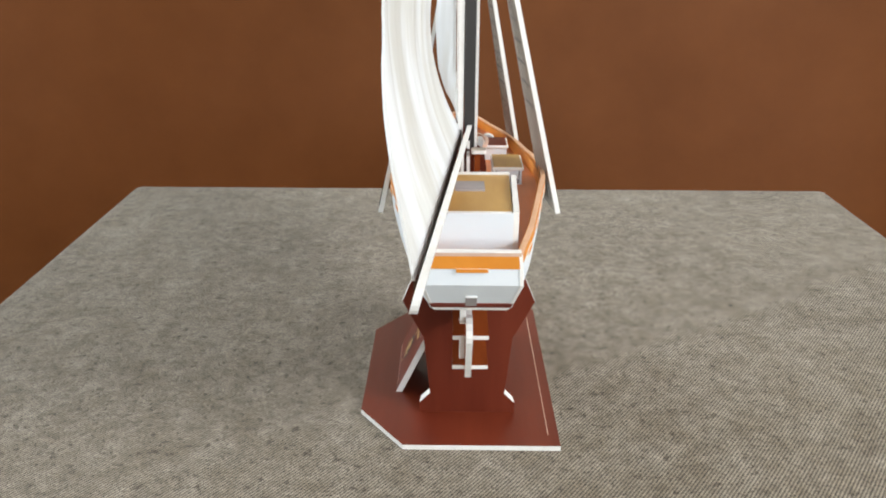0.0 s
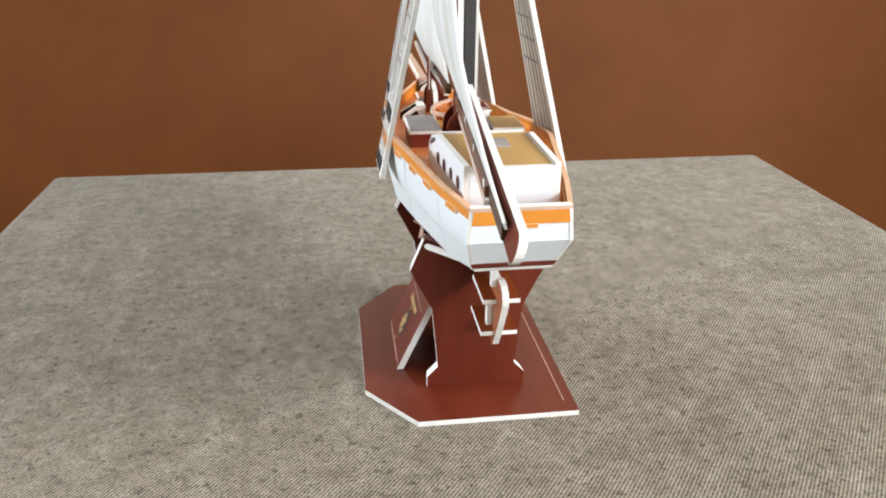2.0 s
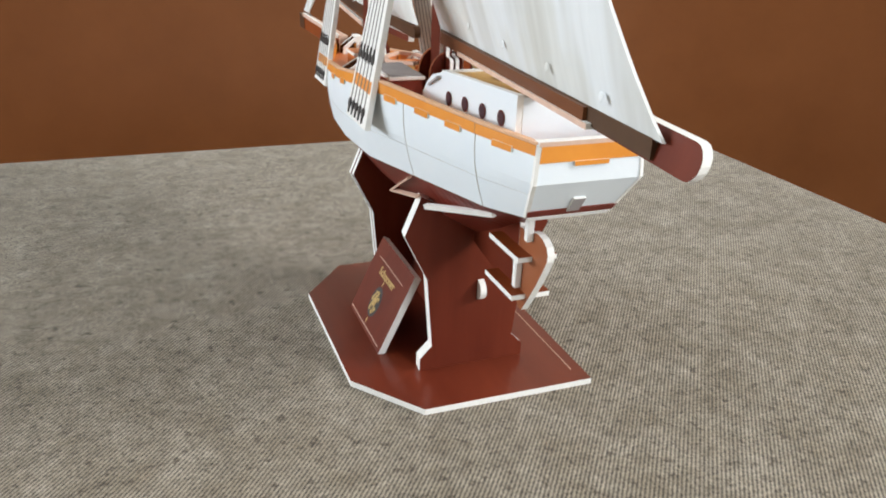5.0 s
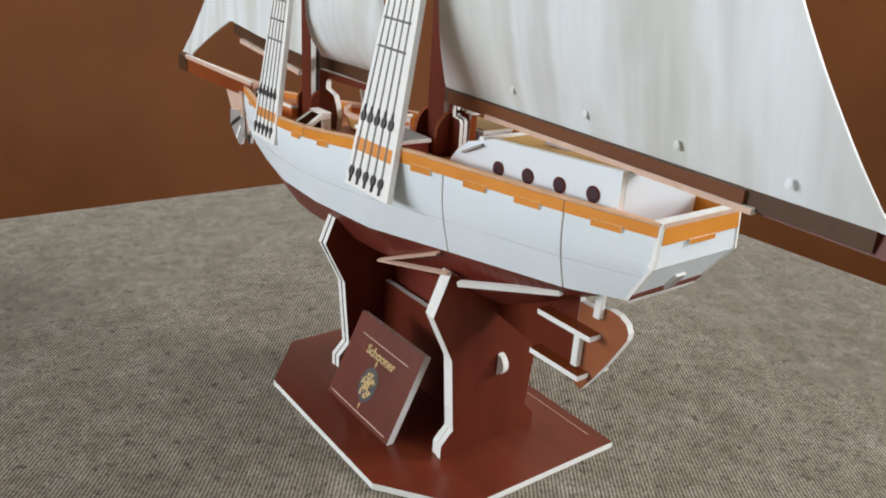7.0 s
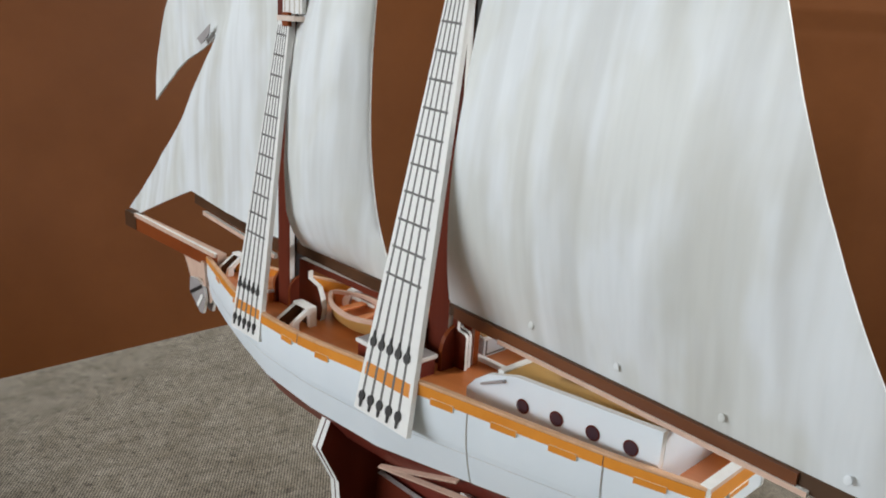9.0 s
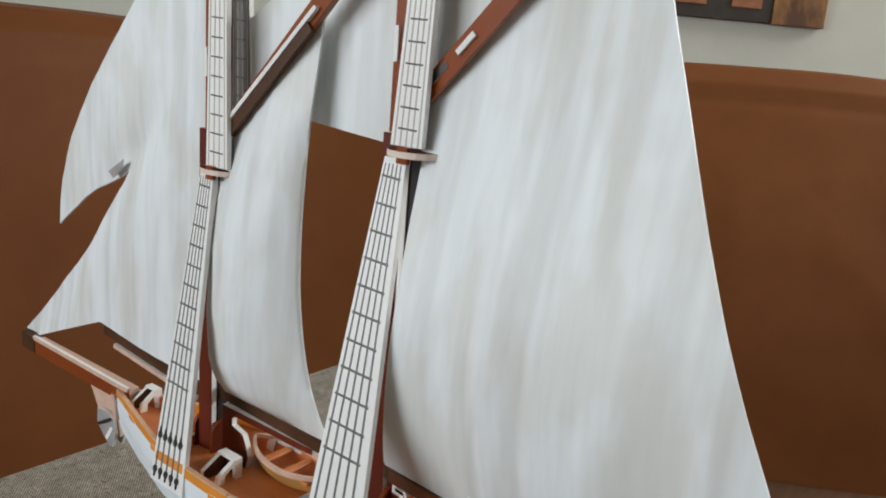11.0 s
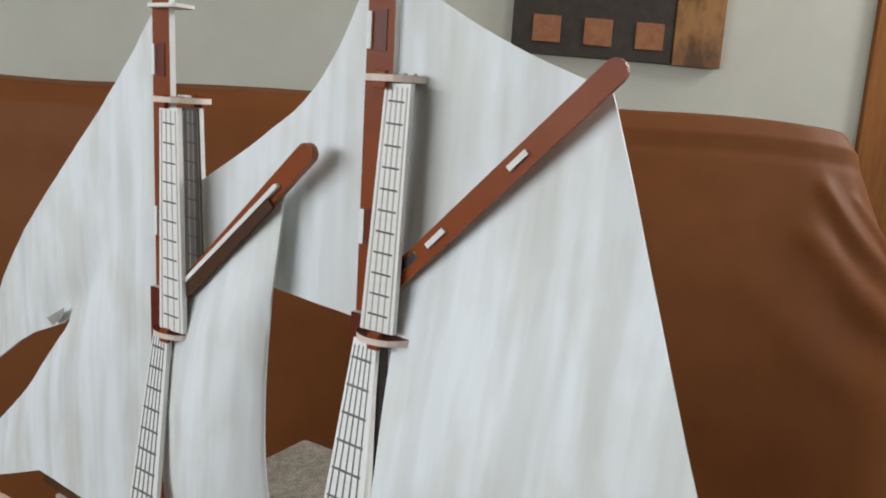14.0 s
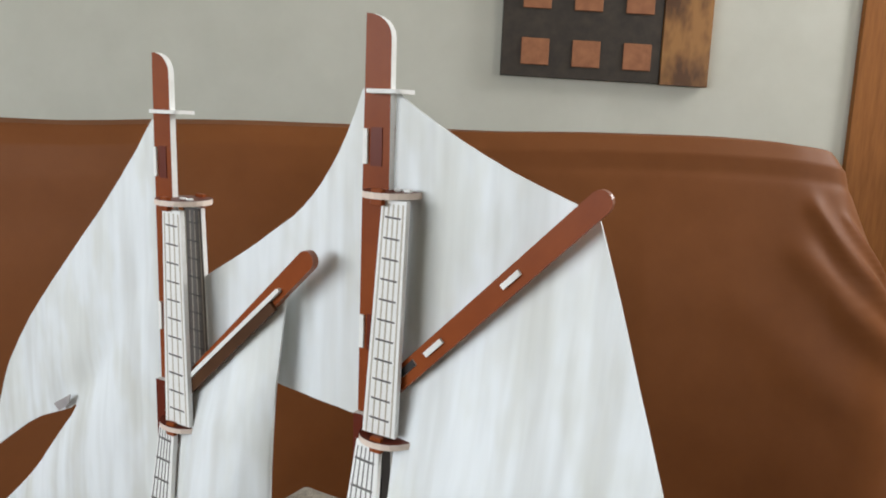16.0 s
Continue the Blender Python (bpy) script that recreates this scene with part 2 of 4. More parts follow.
def sofa():
    root = new("sofa")
    tagged(root, "long corner sofa draped in smooth brown cover, creased at its end", "sofa")
    # resample the plan line smoothly
    pts = [Vector((x, y, 0)) for x, y in SOFA_LINE]
    line = []
    for k in range(len(pts) - 1):
        p0, p1, p2, p3 = pts[max(k - 1, 0)], pts[k], pts[k + 1], pts[min(k + 2, len(pts) - 1)]
        many = 40 if pts[k].x > 1.2 else 14
        for j in range(many):
            u = j / many
            line.append(0.5 * ((2 * p1) + (p2 - p0) * u + (2 * p0 - 5 * p1 + 4 * p2 - p3) * u * u + (3 * p1 - p0 - 3 * p2 + p3) * u ** 3))
    line.append(pts[-1])
    total = len(line)
    bm = bmesh.new()
    rows = []
    prof = [(0.10, -0.45), (0.085, -0.3), (0.06, -0.12), (0.03, 0.06), (0.01, 0.17), (0.002, 0.235), (-0.010, 0.284), (-0.034, 0.317), (-0.070, 0.331), (-0.11, 0.335), (-0.20, 0.332), (-0.28, 0.31), (-0.31, 0.2), (-0.32, -0.45)]
    fine = []
    for (a, b), (c, d) in zip(prof, prof[1:]):
        fine += [(a + (c - a) * j / 8, b + (d - b) * j / 8) for j in range(8)]
    fine.append(prof[-1])
    for k, p in enumerate(line):
        d = (line[min(k + 1, total - 1)] - line[max(k - 1, 0)]).normalized()
        n = Vector((d.y, -d.x, 0))
        drop = 0.05 * max(0, min(1, (p.x - 1.42) / 0.25)) ** 2 + 0.008 + 0.013 * max(0, min(1, (1.5 - p.x) / 0.9))
        row = []
        for o, z in fine:
            fold = 0.0
            if p.x > 1.36 and p.y < 0.7 and o > -0.05:
                for (xa, za), (xb, zb), amp, wide in FOLDS:
                    dx, dz = (xb - xa) * 1.9, zb - za
                    u = (((p.x - xa) * 1.9) * dx + (z - za) * dz) / (dx * dx + dz * dz)
                    v = max(0.0, min(1.0, u))
                    far = math.hypot((p.x - xa) * 1.9 - dx * v, z - za - dz * v)
                    fold += amp * math.exp(-(far / wide) ** 2) * (0.35 + 0.65 * v) * (1 - v ** 4)
            soft = 0.006 * noise.noise((p.x * 3, p.y * 3, z * 4))
            # the end of the sofa swells below its shoulder
            fall = max(0.0, min(1.0, (0.25 - z) / 0.25))
            swell = 0.085 * fall * (1 - 0.35 * fall) * max(0, min(1, (p.x - 1.1) / 0.25)) * (o > -0.05)
            q = p + n * (o + fold + soft + swell)
            lean = (0.9 * drop + 0.022 * max(0, min(1, (p.x - 0.9) / 0.3))) * min(1, max(0, (-o - 0.03) / 0.10))
            row.append(bm.verts.new((q.x, q.y, z - (drop + lean) * max(0.0, min(1.0, (z + 0.25) / 0.45)) + 0.004 * noise.noise((p.x * 4, p.y * 4, 7)))))
        rows.append(row)
    cut = next(k for k, p in enumerate(line) if p.x > 1.40)
    for name, part_rows in (("back_cover", rows[:cut + 1]), ("end_cover", rows[cut:])):
        b2 = bmesh.new()
        copy = [[b2.verts.new(v.co) for v in r] for r in part_rows]
        for r0, r1 in zip(copy, copy[1:]):
            for k in range(len(fine) - 1):
                b2.faces.new((r0[k], r1[k], r1[k + 1], r0[k + 1]))
        b2.faces.new(copy[0] if name == "back_cover" else copy[-1][::-1])
        part(name, b2, LEATHER, root, "creased end of the brown cover" if name == "end_cover" else "", smooth=True)
    bm.free()


sofa()


# ---- picture on the wall ----
def wall_picture():
    root = new("wall_picture")
    tagged(root, "dark framed panel with copper squares and a marbled gold border", "picture")
    CANVAS = varied("dark_brown_canvas", (0.020, 0.014, 0.010), (0.045, 0.032, 0.022), 0.6, 30, bump=0.2)
    COPPER = varied("copper_square", (0.23, 0.085, 0.035), (0.34, 0.135, 0.058), 0.6, 40, bump=0.2)
    MARBLE = varied("marbled_gold_border", (0.085, 0.033, 0.011), (0.32, 0.15, 0.046), 0.4, 16, (1, 1, 0.45), bump=0.2, detail=3, contrast=(0.38, 0.62))

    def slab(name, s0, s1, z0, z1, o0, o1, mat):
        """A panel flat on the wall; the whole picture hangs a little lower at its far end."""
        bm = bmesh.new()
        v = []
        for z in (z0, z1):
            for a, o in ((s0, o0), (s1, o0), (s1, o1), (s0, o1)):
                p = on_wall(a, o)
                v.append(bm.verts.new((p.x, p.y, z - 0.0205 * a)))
        for q in ((3, 2, 1, 0), (4, 5, 6, 7), (0, 1, 5, 4), (1, 2, 6, 5), (2, 3, 7, 6), (3, 0, 4, 7)):
            bm.faces.new([v[k] for k in q])
        bevelled(bm, 0.0015, 1)
        part(name, bm, mat, root)

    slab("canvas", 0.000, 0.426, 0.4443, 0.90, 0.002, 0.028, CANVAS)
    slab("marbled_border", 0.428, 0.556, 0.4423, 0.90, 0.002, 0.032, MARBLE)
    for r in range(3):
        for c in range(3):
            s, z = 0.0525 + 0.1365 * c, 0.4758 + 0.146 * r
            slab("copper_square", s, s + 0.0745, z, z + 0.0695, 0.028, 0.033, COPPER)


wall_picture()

# ---- the cloth-covered table ----
def cloth_material():
    m = material("grey_tweed_cloth", (0.3, 0.28, 0.24), 0.95)
    t = m.node_tree
    b = t.nodes["Principled BSDF"]
    co = t.nodes.new("ShaderNodeTexCoord")
    big = t.nodes.new("ShaderNodeTexNoise")
    big.inputs["Scale"].default_value, big.inputs["Detail"].default_value = 9, 3
    mid = t.nodes.new("ShaderNodeTexNoise")
    mid.inputs["Scale"].default_value, mid.inputs["Detail"].default_value, mid.inputs["Roughness"].default_value = 150, 5, 0.7
    mp = t.nodes.new("ShaderNodeMapping")
    mp.inputs["Rotation"].default_value = (0, 0, radians(38))
    wav = t.nodes.new("ShaderNodeTexWave")
    wav.inputs["Scale"].default_value, wav.inputs["Distortion"].default_value, wav.inputs["Detail"].default_value = 230, 1.2, 2
    wav.inputs["Detail Scale"].default_value = 3
    spk = t.nodes.new("ShaderNodeTexNoise")
    spk.inputs["Scale"].default_value, spk.inputs["Detail"].default_value = 750, 2
    r1 = t.nodes.new("ShaderNodeValToRGB")
    r1.color_ramp.elements[0].position, r1.color_ramp.elements[1].position = 0.28, 0.72
    r1.color_ramp.elements[0].color, r1.color_ramp.elements[1].color = (0.147, 0.127, 0.099, 1), (0.302, 0.272, 0.229, 1)
    r2 = t.nodes.new("ShaderNodeValToRGB")
    r2.color_ramp.elements[0].position, r2.color_ramp.elements[1].position = 0.2, 0.8
    r2.color_ramp.elements[0].color, r2.color_ramp.elements[1].color = (0.03, 0.025, 0.02, 1), (1.62, 1.60, 1.55, 1)
    mix = t.nodes.new("ShaderNodeMix")
    mix.data_type, mix.blend_type = "RGBA", "MULTIPLY"
    mix.inputs["Factor"].default_value = 1.0
    add = t.nodes.new("ShaderNodeMath")
    add.operation = "MULTIPLY_ADD"
    add.inputs[1].default_value = 0.42
    half = t.nodes.new("ShaderNodeMath")
    half.operation = "MULTIPLY"
    half.inputs[1].default_value = 0.72
    bigm = t.nodes.new("ShaderNodeMath")
    bigm.operation = "MULTIPLY_ADD"
    bigm.inputs[1].default_value = 0.25
    L = t.links.new
    L(co.outputs["Object"], mp.inputs["Vector"]), L(mp.outputs[0], wav.inputs["Vector"])
    for n in (big, mid, spk):
        L(co.outputs["Object"], n.inputs["Vector"])
    L(big.outputs["Fac"], bigm.inputs[0]), L(mid.outputs["Fac"], bigm.inputs[2])
    sub = t.nodes.new("ShaderNodeMath")
    sub.operation = "SUBTRACT"
    sub.inputs[1].default_value = 0.125
    L(bigm.outputs[0], sub.inputs[0]), L(sub.outputs[0], r1.inputs["Fac"])
    L(wav.outputs["Fac"], add.inputs[0]), L(spk.outputs["Fac"], half.inputs[0]), L(half.outputs[0], add.inputs[2])
    L(add.outputs[0], r2.inputs["Fac"])
    L(r1.outputs[0], mix.inputs["A"]), L(r2.outputs[0], mix.inputs["B"])
    # blotches and dark flecks of the yarn
    blot = t.nodes.new("ShaderNodeTexNoise")
    blot.inputs["Scale"].default_value, blot.inputs["Detail"].default_value, blot.inputs["Roughness"].default_value = 48, 4, 0.65
    fleck = t.nodes.new("ShaderNodeTexNoise")
    fleck.inputs["Scale"].default_value, fleck.inputs["Detail"].default_value, fleck.inputs["Roughness"].default_value = 230, 3, 0.65
    r3, r4 = t.nodes.new("ShaderNodeValToRGB"), t.nodes.new("ShaderNodeValToRGB")
    for r, lo, hi, c0, c1 in ((r3, 0.32, 0.66, (0.72, 0.68, 0.60, 1), (1.08, 1.08, 1.08, 1)), (r4, 0.32, 0.44, (0.40, 0.37, 0.33, 1), (1, 1, 1, 1))):
        r.color_ramp.elements[0].position, r.color_ramp.elements[1].position = lo, hi
        r.color_ramp.elements[0].color, r.color_ramp.elements[1].color = c0, c1
    last = mix
    for n, r in ((blot, r3), (fleck, r4)):
        m2 = t.nodes.new("ShaderNodeMix")
        m2.data_type, m2.blend_type = "RGBA", "MULTIPLY"
        m2.inputs["Factor"].default_value = 1.0
        L(co.outputs["Object"], n.inputs["Vector"]), L(n.outputs["Fac"], r.inputs["Fac"])
        L(last.outputs["Result"], m2.inputs["A"]), L(r.outputs[0], m2.inputs["B"])
        last = m2
    L(last.outputs["Result"], b.inputs["Base Color"])
    bp = t.nodes.new("ShaderNodeBump")
    bp.inputs["Strength"].default_value, bp.inputs["Distance"].default_value = 0.6, 0.0005
    L(add.outputs[0], bp.inputs["Height"]), L(bp.outputs[0], b.inputs["Normal"])
    b.inputs["Sheen Weight"].default_value = 0.15
    return m


def ottoman():
    bm = box_bm(-0.2765, 0.3105, -0.42, 0.2865, -0.16, 0.0)
    bevelled(bm, 0.006, 4)
    root = new("ottoman_table")
    tagged(root, "low table top covered in grey-beige tweed cloth", "table")
    part("cloth_top", bm, cloth_material(), root, smooth=False)
    LEG = varied("dark_table_leg", (0.03, 0.02, 0.015), (0.06, 0.04, 0.03), 0.5, 40)
    for x in (-0.22, 0.255):
        for y in (-0.37, 0.23):
            part("leg", bevelled(box_bm(x - 0.02, x + 0.02, y - 0.02, y + 0.02, FLOOR, -0.155), 0.004, 1), LEG, root)


ottoman()

# ---- the model schooner on its stand ----
# display stand: base plate, two cradles, a lengthwise web and a leaning book-shaped sign
def base_outline():
    return [(0.041, -0.072), (0.041, 0.056), (-0.027, 0.056), (-0.0475, 0.030), (-0.0475, -0.046), (-0.027, -0.072)]


CRADLE = [(0.0, 0.066), (0.012, 0.068), (0.0225, 0.0735), (0.0285, 0.0590), (0.0195, 0.0410), (0.0168, 0.0125), (0.0215, 0.0075), (0.0215, 0.0024)]


def stand():
    root = new("display_stand")
    tagged(root, "mahogany-printed foam board display stand on tweed cloth", "model stand")
    board("base_plate", base_outline(), "z", 0.0012, MAHOGANY_FLAT, root, "mahogany base plate with white cut edge")
    part("base_line", box_bm(0.0362, 0.0366, -0.064, 0.045, 0.0024, 0.00246), PINK, root)
    half = CRADLE
    out = [(x + 0.001, z) for x, z in half] + [(-x + 0.001, z) for x, z in half[::-1][:-1]]
    for y in (-0.046, 0.0295):
        board("cradle", out, "y", y, MAHOGANY, root)
        # the second layer inside
        inner = [(0.001 + (x - 0.001) * 0.985, z) for x, z in out]
        board("cradle_layer", inner, "y", y + (0.0027 if y < 0 else -0.0027), MAHOGANY, root)
    board("web", [(-0.041, 0.0024), (0.025, 0.0024), (0.025, 0.0385), (-0.041, 0.0385)], "x", 0.002, MAHOGANY, root)
    # tab of the web through the aft cradle
    tab = [(-0.0474, 0.0300), (-0.0474, 0.0385)] + [(-0.0474 - 0.0034 * math.sin(math.pi * k / 8) ** 0.6, 0.0385 - 0.0085 * k / 8) for k in range(1, 8)]
    part("web_tab", plate_bm(tab, "x", 0.003, T), [FOAM, FOAM], root, "white rounded board tab")
    # the book leans on the web and the cradles
    bot, top = Vector((-0.0325, 0, 0.0026)), Vector((-0.0175, 0, 0.0345))
    up = (top - bot).normalized()
    out_n = Vector((-up.z, 0, up.x))
    L = (top - bot).length
    y0, y1 = -0.0310, 0.0120
    m = Matrix(((0, up.x, out_n.x, bot.x), (1, 0, 0, y0), (0, up.z, out_n.z, bot.z), (0, 0, 0, 1)))
    book = part("book_sign", plate_bm([(0, 0), (y1 - y0, 0), (y1 - y0, L), (0, L)], "z", -0.0014, 0.0028, warp=lambda u, v, w: m @ Vector((u, v, w))), [MAHOGANY, FOAM], root, "leaning book-shaped mahogany name plate")
    # thin border lines
    W = y1 - y0
    for u0, v0, u1, v1 in ((0.003, 0.0015, W - 0.001, 0.0019), (0.006, L - 0.0072, W - 0.006, L - 0.0069)):
        bm = bmesh.new()
        bm.faces.new([bm.verts.new(m @ Vector((u, w, 0.00008))) for u, w in ((u0, v0), (u1, v0), (u1, v1), (u0, v1))])
        part("border_line", bm, PINK, book)
    # the name
    cu = bpy.data.curves.new("name_text", "FONT")
    cu.body, cu.size, cu.align_x, cu.extrude = "Schooner", 0.0049, "CENTER", 0.00004
    cu.offset = 0.00012
    ob = new("name_text_curve", cu)
    dg = bpy.context.evaluated_depsgraph_get()
    me = bpy.data.meshes.new_from_object(ob.evaluated_get(dg))
    bpy.data.objects.remove(ob)
    # the writing reads from the ship's port side
    flip = Matrix(((-1, 0, 0, W * 0.50), (0, 1, 0, L - 0.0125), (0, 0, -1, 0.00012), (0, 0, 0, 1)))
    me.transform(m @ flip)
    me.materials.append(GOLD)
    tx = new("name_text", me)
    tx.parent = book
    tagged(tx, "gold lettering")
    # the round emblem
    bm = bmesh.new()
    c = (W * 0.52, L * 0.36)
    ring = [(c[0] + 0.0052 * math.cos(a), c[1] + 0.0068 * math.sin(a)) for a in [2 * math.pi * k / 20 for k in range(20)]]
    bm.faces.new([bm.verts.new(m @ Vector((u, v, 0.0001))) for u, v in ring])
    part("emblem", bm, BLACK, book, "dark oval emblem with a gold crest")
    bm = bmesh.new()
    rng = random.Random(3)
    for k in range(60):
        a, r = rng.uniform(0, 6.28), rng.uniform(0.0, 0.9)
        u, v = c[0] + 0.0040 * r * math.cos(a), c[1] + 0.0056 * r * math.sin(a)
        s = rng.uniform(0.0005, 0.0011)
        b = rng.uniform(0, 3)
        bm.faces.new([bm.verts.new(m @ Vector((u + s * math.cos(b + q), v + s * 1.5 * math.sin(b + q), 0.00022 + k * 0.000004))) for q in (0, 2.1, 4.2)])
    for dv in (0.0085, -0.0085):
        bm.faces.new([bm.verts.new(m @ Vector((c[0] + x, c[1] + dv + z, 0.0002))) for x, z in ((-0.0006, 0), (0, -0.0016), (0.0006, 0), (0, 0.0016))])
    part("gold_crest", bm, GOLD, book)
    return root


stand()

# hull lines: half-width of the rail, height of the deck, and the white side's lower edge, by the way along the ship
RAIL_W = [(-0.118, 0.0160), (-0.105, 0.0192), (-0.093, 0.0220), (-0.079, 0.0245), (-0.066, 0.0268), (-0.050, 0.0295), (-0.035, 0.0322), (-0.020, 0.0333), (0.0, 0.0333), (0.02, 0.0325), (0.036, 0.0310), (0.055, 0.0290), (0.069, 0.0272), (0.085, 0.0240), (0.100, 0.0202), (0.120, 0.0145), (0.140, 0.0085), (0.155, 0.0040), (0.166, 0.0006)]
RAIL_Z = [(-0.118, 0.1115), (-0.035, 0.1110), (0.0, 0.1078), (0.036, 0.1030), (0.069, 0.1000), (0.11, 0.0970), (0.166, 0.0950)]
DECK_Z = [(-0.118, 0.1045), (-0.035, 0.1035), (0.0, 0.1010), (0.036, 0.0962), (0.08, 0.0938), (0.12, 0.0915), (0.166, 0.0900)]
LOW_W = [(-0.110, 0.0136), (-0.093, 0.0180), (-0.050, 0.0252), (-0.010, 0.0295), (0.03, 0.0290), (0.066, 0.0255), (0.10, 0.0175), (0.13, 0.0095), (0.150, 0.0035), (0.160, 0.0006)]
LOW_Z = [(-0.110, 0.0885), (-0.093, 0.0860), (-0.050, 0.0825), (-0.010, 0.0780), (0.03, 0.0755), (0.066, 0.0740), (0.10, 0.0735), (0.13, 0.0735), (0.160, 0.0740)]


def stations(a, b, step=0.004):
    n = max(1, round((b - a) / step))
    return [a + (b - a) * k / n for k in range(n + 1)]


def low_y(y):
    """The lower edge of a side runs a little forward of the rail at the stern and aft of it at the bow."""
    return lerp([(-0.118, -0.110), (-0.093, -0.0925), (0.10, 0.10), (0.166, 0.160)], y)


def side_point(y, k, side, inset=0.0):
    """A point of the hull's white side, from the rail (k = 0) to its lower edge (k = 1)."""
    yl = low_y(y)
    top = Vector((lerp(RAIL_W, y), y, lerp(RAIL_Z, y)))
    low = Vector((lerp(LOW_W, yl), yl, lerp(LOW_Z, yl)))
    p = top.lerp(low, k)
    p.y = y + (yl - y) * max(0.0, (k - 0.46) / 0.54)
    p.x += 0.0016 * math.sin(math.pi * min(1, k)) * min(1, top.x / 0.02) * (1 if k < 0.55 else 0.9)
    p.x = max(p.x - inset, 0.0)
    p.x *= side
    return p


def shell(a, b, k0, k1, side, lift=0.0, thick=0.0018, rows=5):
    """A bent panel of the hull's side."""
    bm = bmesh.new()
    ys = stations(a, b)
    outer = [[bm.verts.new(side_point(y, k0 + (k1 - k0) * j / rows, side, -lift)) for j in range(rows + 1)] for y in ys]
    inner = [[bm.verts.new(side_point(y, k0 + (k1 - k0) * j / rows, side, thick - lift)) for j in range(rows + 1)] for y in ys]
    for i in range(len(ys) - 1):
        for j in range(rows):
            bm.faces.new((outer[i][j], outer[i + 1][j], outer[i + 1][j + 1], outer[i][j + 1]))
            bm.faces.new((inner[i][j], inner[i][j + 1], inner[i + 1][j + 1], inner[i + 1][j]))
        for j in (0, rows):
            f = bm.faces.new((outer[i][j], outer[i + 1][j], inner[i + 1][j], inner[i][j]))
            f.material_index = 1
    for i in (0, len(ys) - 1):
        for j in range(rows):
            f = bm.faces.new((outer[i][j], outer[i][j + 1], inner[i][j + 1], inner[i][j]))
            f.material_index = 1
    return bm


ship = new("model_schooner")
tagged(ship, "two-masted white foam board schooner model with orange stripe and set sails", "model ship")

for side in (-1, 1):
    for a, b in ((-0.118, -0.0928), (-0.0922, -0.0502), (-0.0496, 0.166)):
        pan = part("side_panel", shell(a, b, 0.118, 0.62, side, rows=6), [WHITE, FOAM], ship, smooth=False)
        part("lower_strake", shell(a, b, 0.624, 1.0, side, 0.0001), [WHITE, FOAM], pan)
    # orange stripe with its tabs
    for a, b in ((-0.118, -0.0925), (-0.0922, 0.0355), (0.0362, 0.166)):
        part("orange_stripe", shell(a, b, 0.0, 0.122, side, 0.0003), [ORANGE, PINK], ship, "orange printed rail stripe")
    for c in (-0.105, -0.081, -0.0625, -0.041, 0.018, 0.0435, 0.098, 0.132):
        part("stripe_tab", shell(c - 0.0042, c + 0.0042, 0.10, 0.172, side, 0.0006, 0.0010, 2), [ORANGE, FOAM], ship)
    for a, b in ((-0.1180, 0.0357), (0.0362, 0.1600)):
        bm = bmesh.new()
        rows = []
        for y in stations(a, b):
            w, z = lerp(RAIL_W, y), lerp(RAIL_Z, y)
            rows.append([bm.verts.new((side * max(w + p, 0.0003), y, z + q)) for p, q in ((0.0002, 0.0001), (0.0002, 0.0008), (-0.0016, 0.0008), (-0.0016, 0.0001))])
        for r0, r1 in zip(rows, rows[1:]):
            for j in range(4):
                bm.faces.new((r0[j], r0[(j + 1) % 4], r1[(j + 1) % 4], r1[j]))
        bm.faces.new(rows[0]), bm.faces.new(rows[-1][::-1])
        part("rail_cap", bm, RAILEDGE, ship, "pale pink cut edge along the rail")
    part("inner_bulwark", shell(-0.1165, 0.158, 0.02, 0.36, side, -0.0020, 0.0003), [ORANGE, ORANGE], ship, "orange inner face of the bulwark")
    # red bottom, in two facets down to the keel
    bm = bmesh.new()
    rows = []
    for y in stations(-0.110, 0.160):
        w, z = lerp(LOW_W, y), lerp(LOW_Z, y)
        d = 0.024 * min(1, w / 0.022) * min(1, max(0.04, (y + 0.112) / 0.062))
        rows.append([bm.verts.new((side * max(w - 0.0004, 0), y, z + 0.0005)), bm.verts.new((side * w * 0.50, y, z - d * 0.68)), bm.verts.new((0, y, z - d))])
    for r0, r1 in zip(rows, rows[1:]):
        for j in range(2):
            bm.faces.new((r0[j], r1[j], r1[j + 1], r0[j + 1]))
    part("bottom_panel", bm, RED, ship, "dark red printed bottom")
    # pale cut edge along the bottom aft, and the folded seams ahead of it
    for name, p, q, w, mat in (("bottom_edge", (0.0212, -0.0510, 0.0715), (0.0110, -0.0850, 0.0800), 0.0018, FOAM), ("bottom_seam", (0.0165, 0.0035, 0.0588), (0.0232, -0.0480, 0.0742), 0.0008, PINK), ("bottom_seam", (0.0165, 0.0035, 0.0588), (0.0250, -0.0440, 0.0800), 0.0008, PINK)):
        p, q = Vector((side * p[0], p[1], p[2])), Vector((side * q[0], q[1], q[2]))
        up = Vector((side * 0.35, 0, 1)).normalized() * w / 2
        out = Vector((side * 0.0008, 0, -0.0003))
        bm = bmesh.new()
        v = [bm.verts.new(a + b) for b in (out, -out) for a in (p - up, q - up, q + up, p + up)]
        for a in ((0, 1, 2, 3), (7, 6, 5, 4), (0, 4, 5, 1), (1, 5, 6, 2), (2, 6, 7, 3), (3, 7, 4, 0)):
            bm.faces.new([v[k] for k in a])
        part(name, bm, mat, ship, "white cut edge under the stern" if name == "bottom_edge" else "")

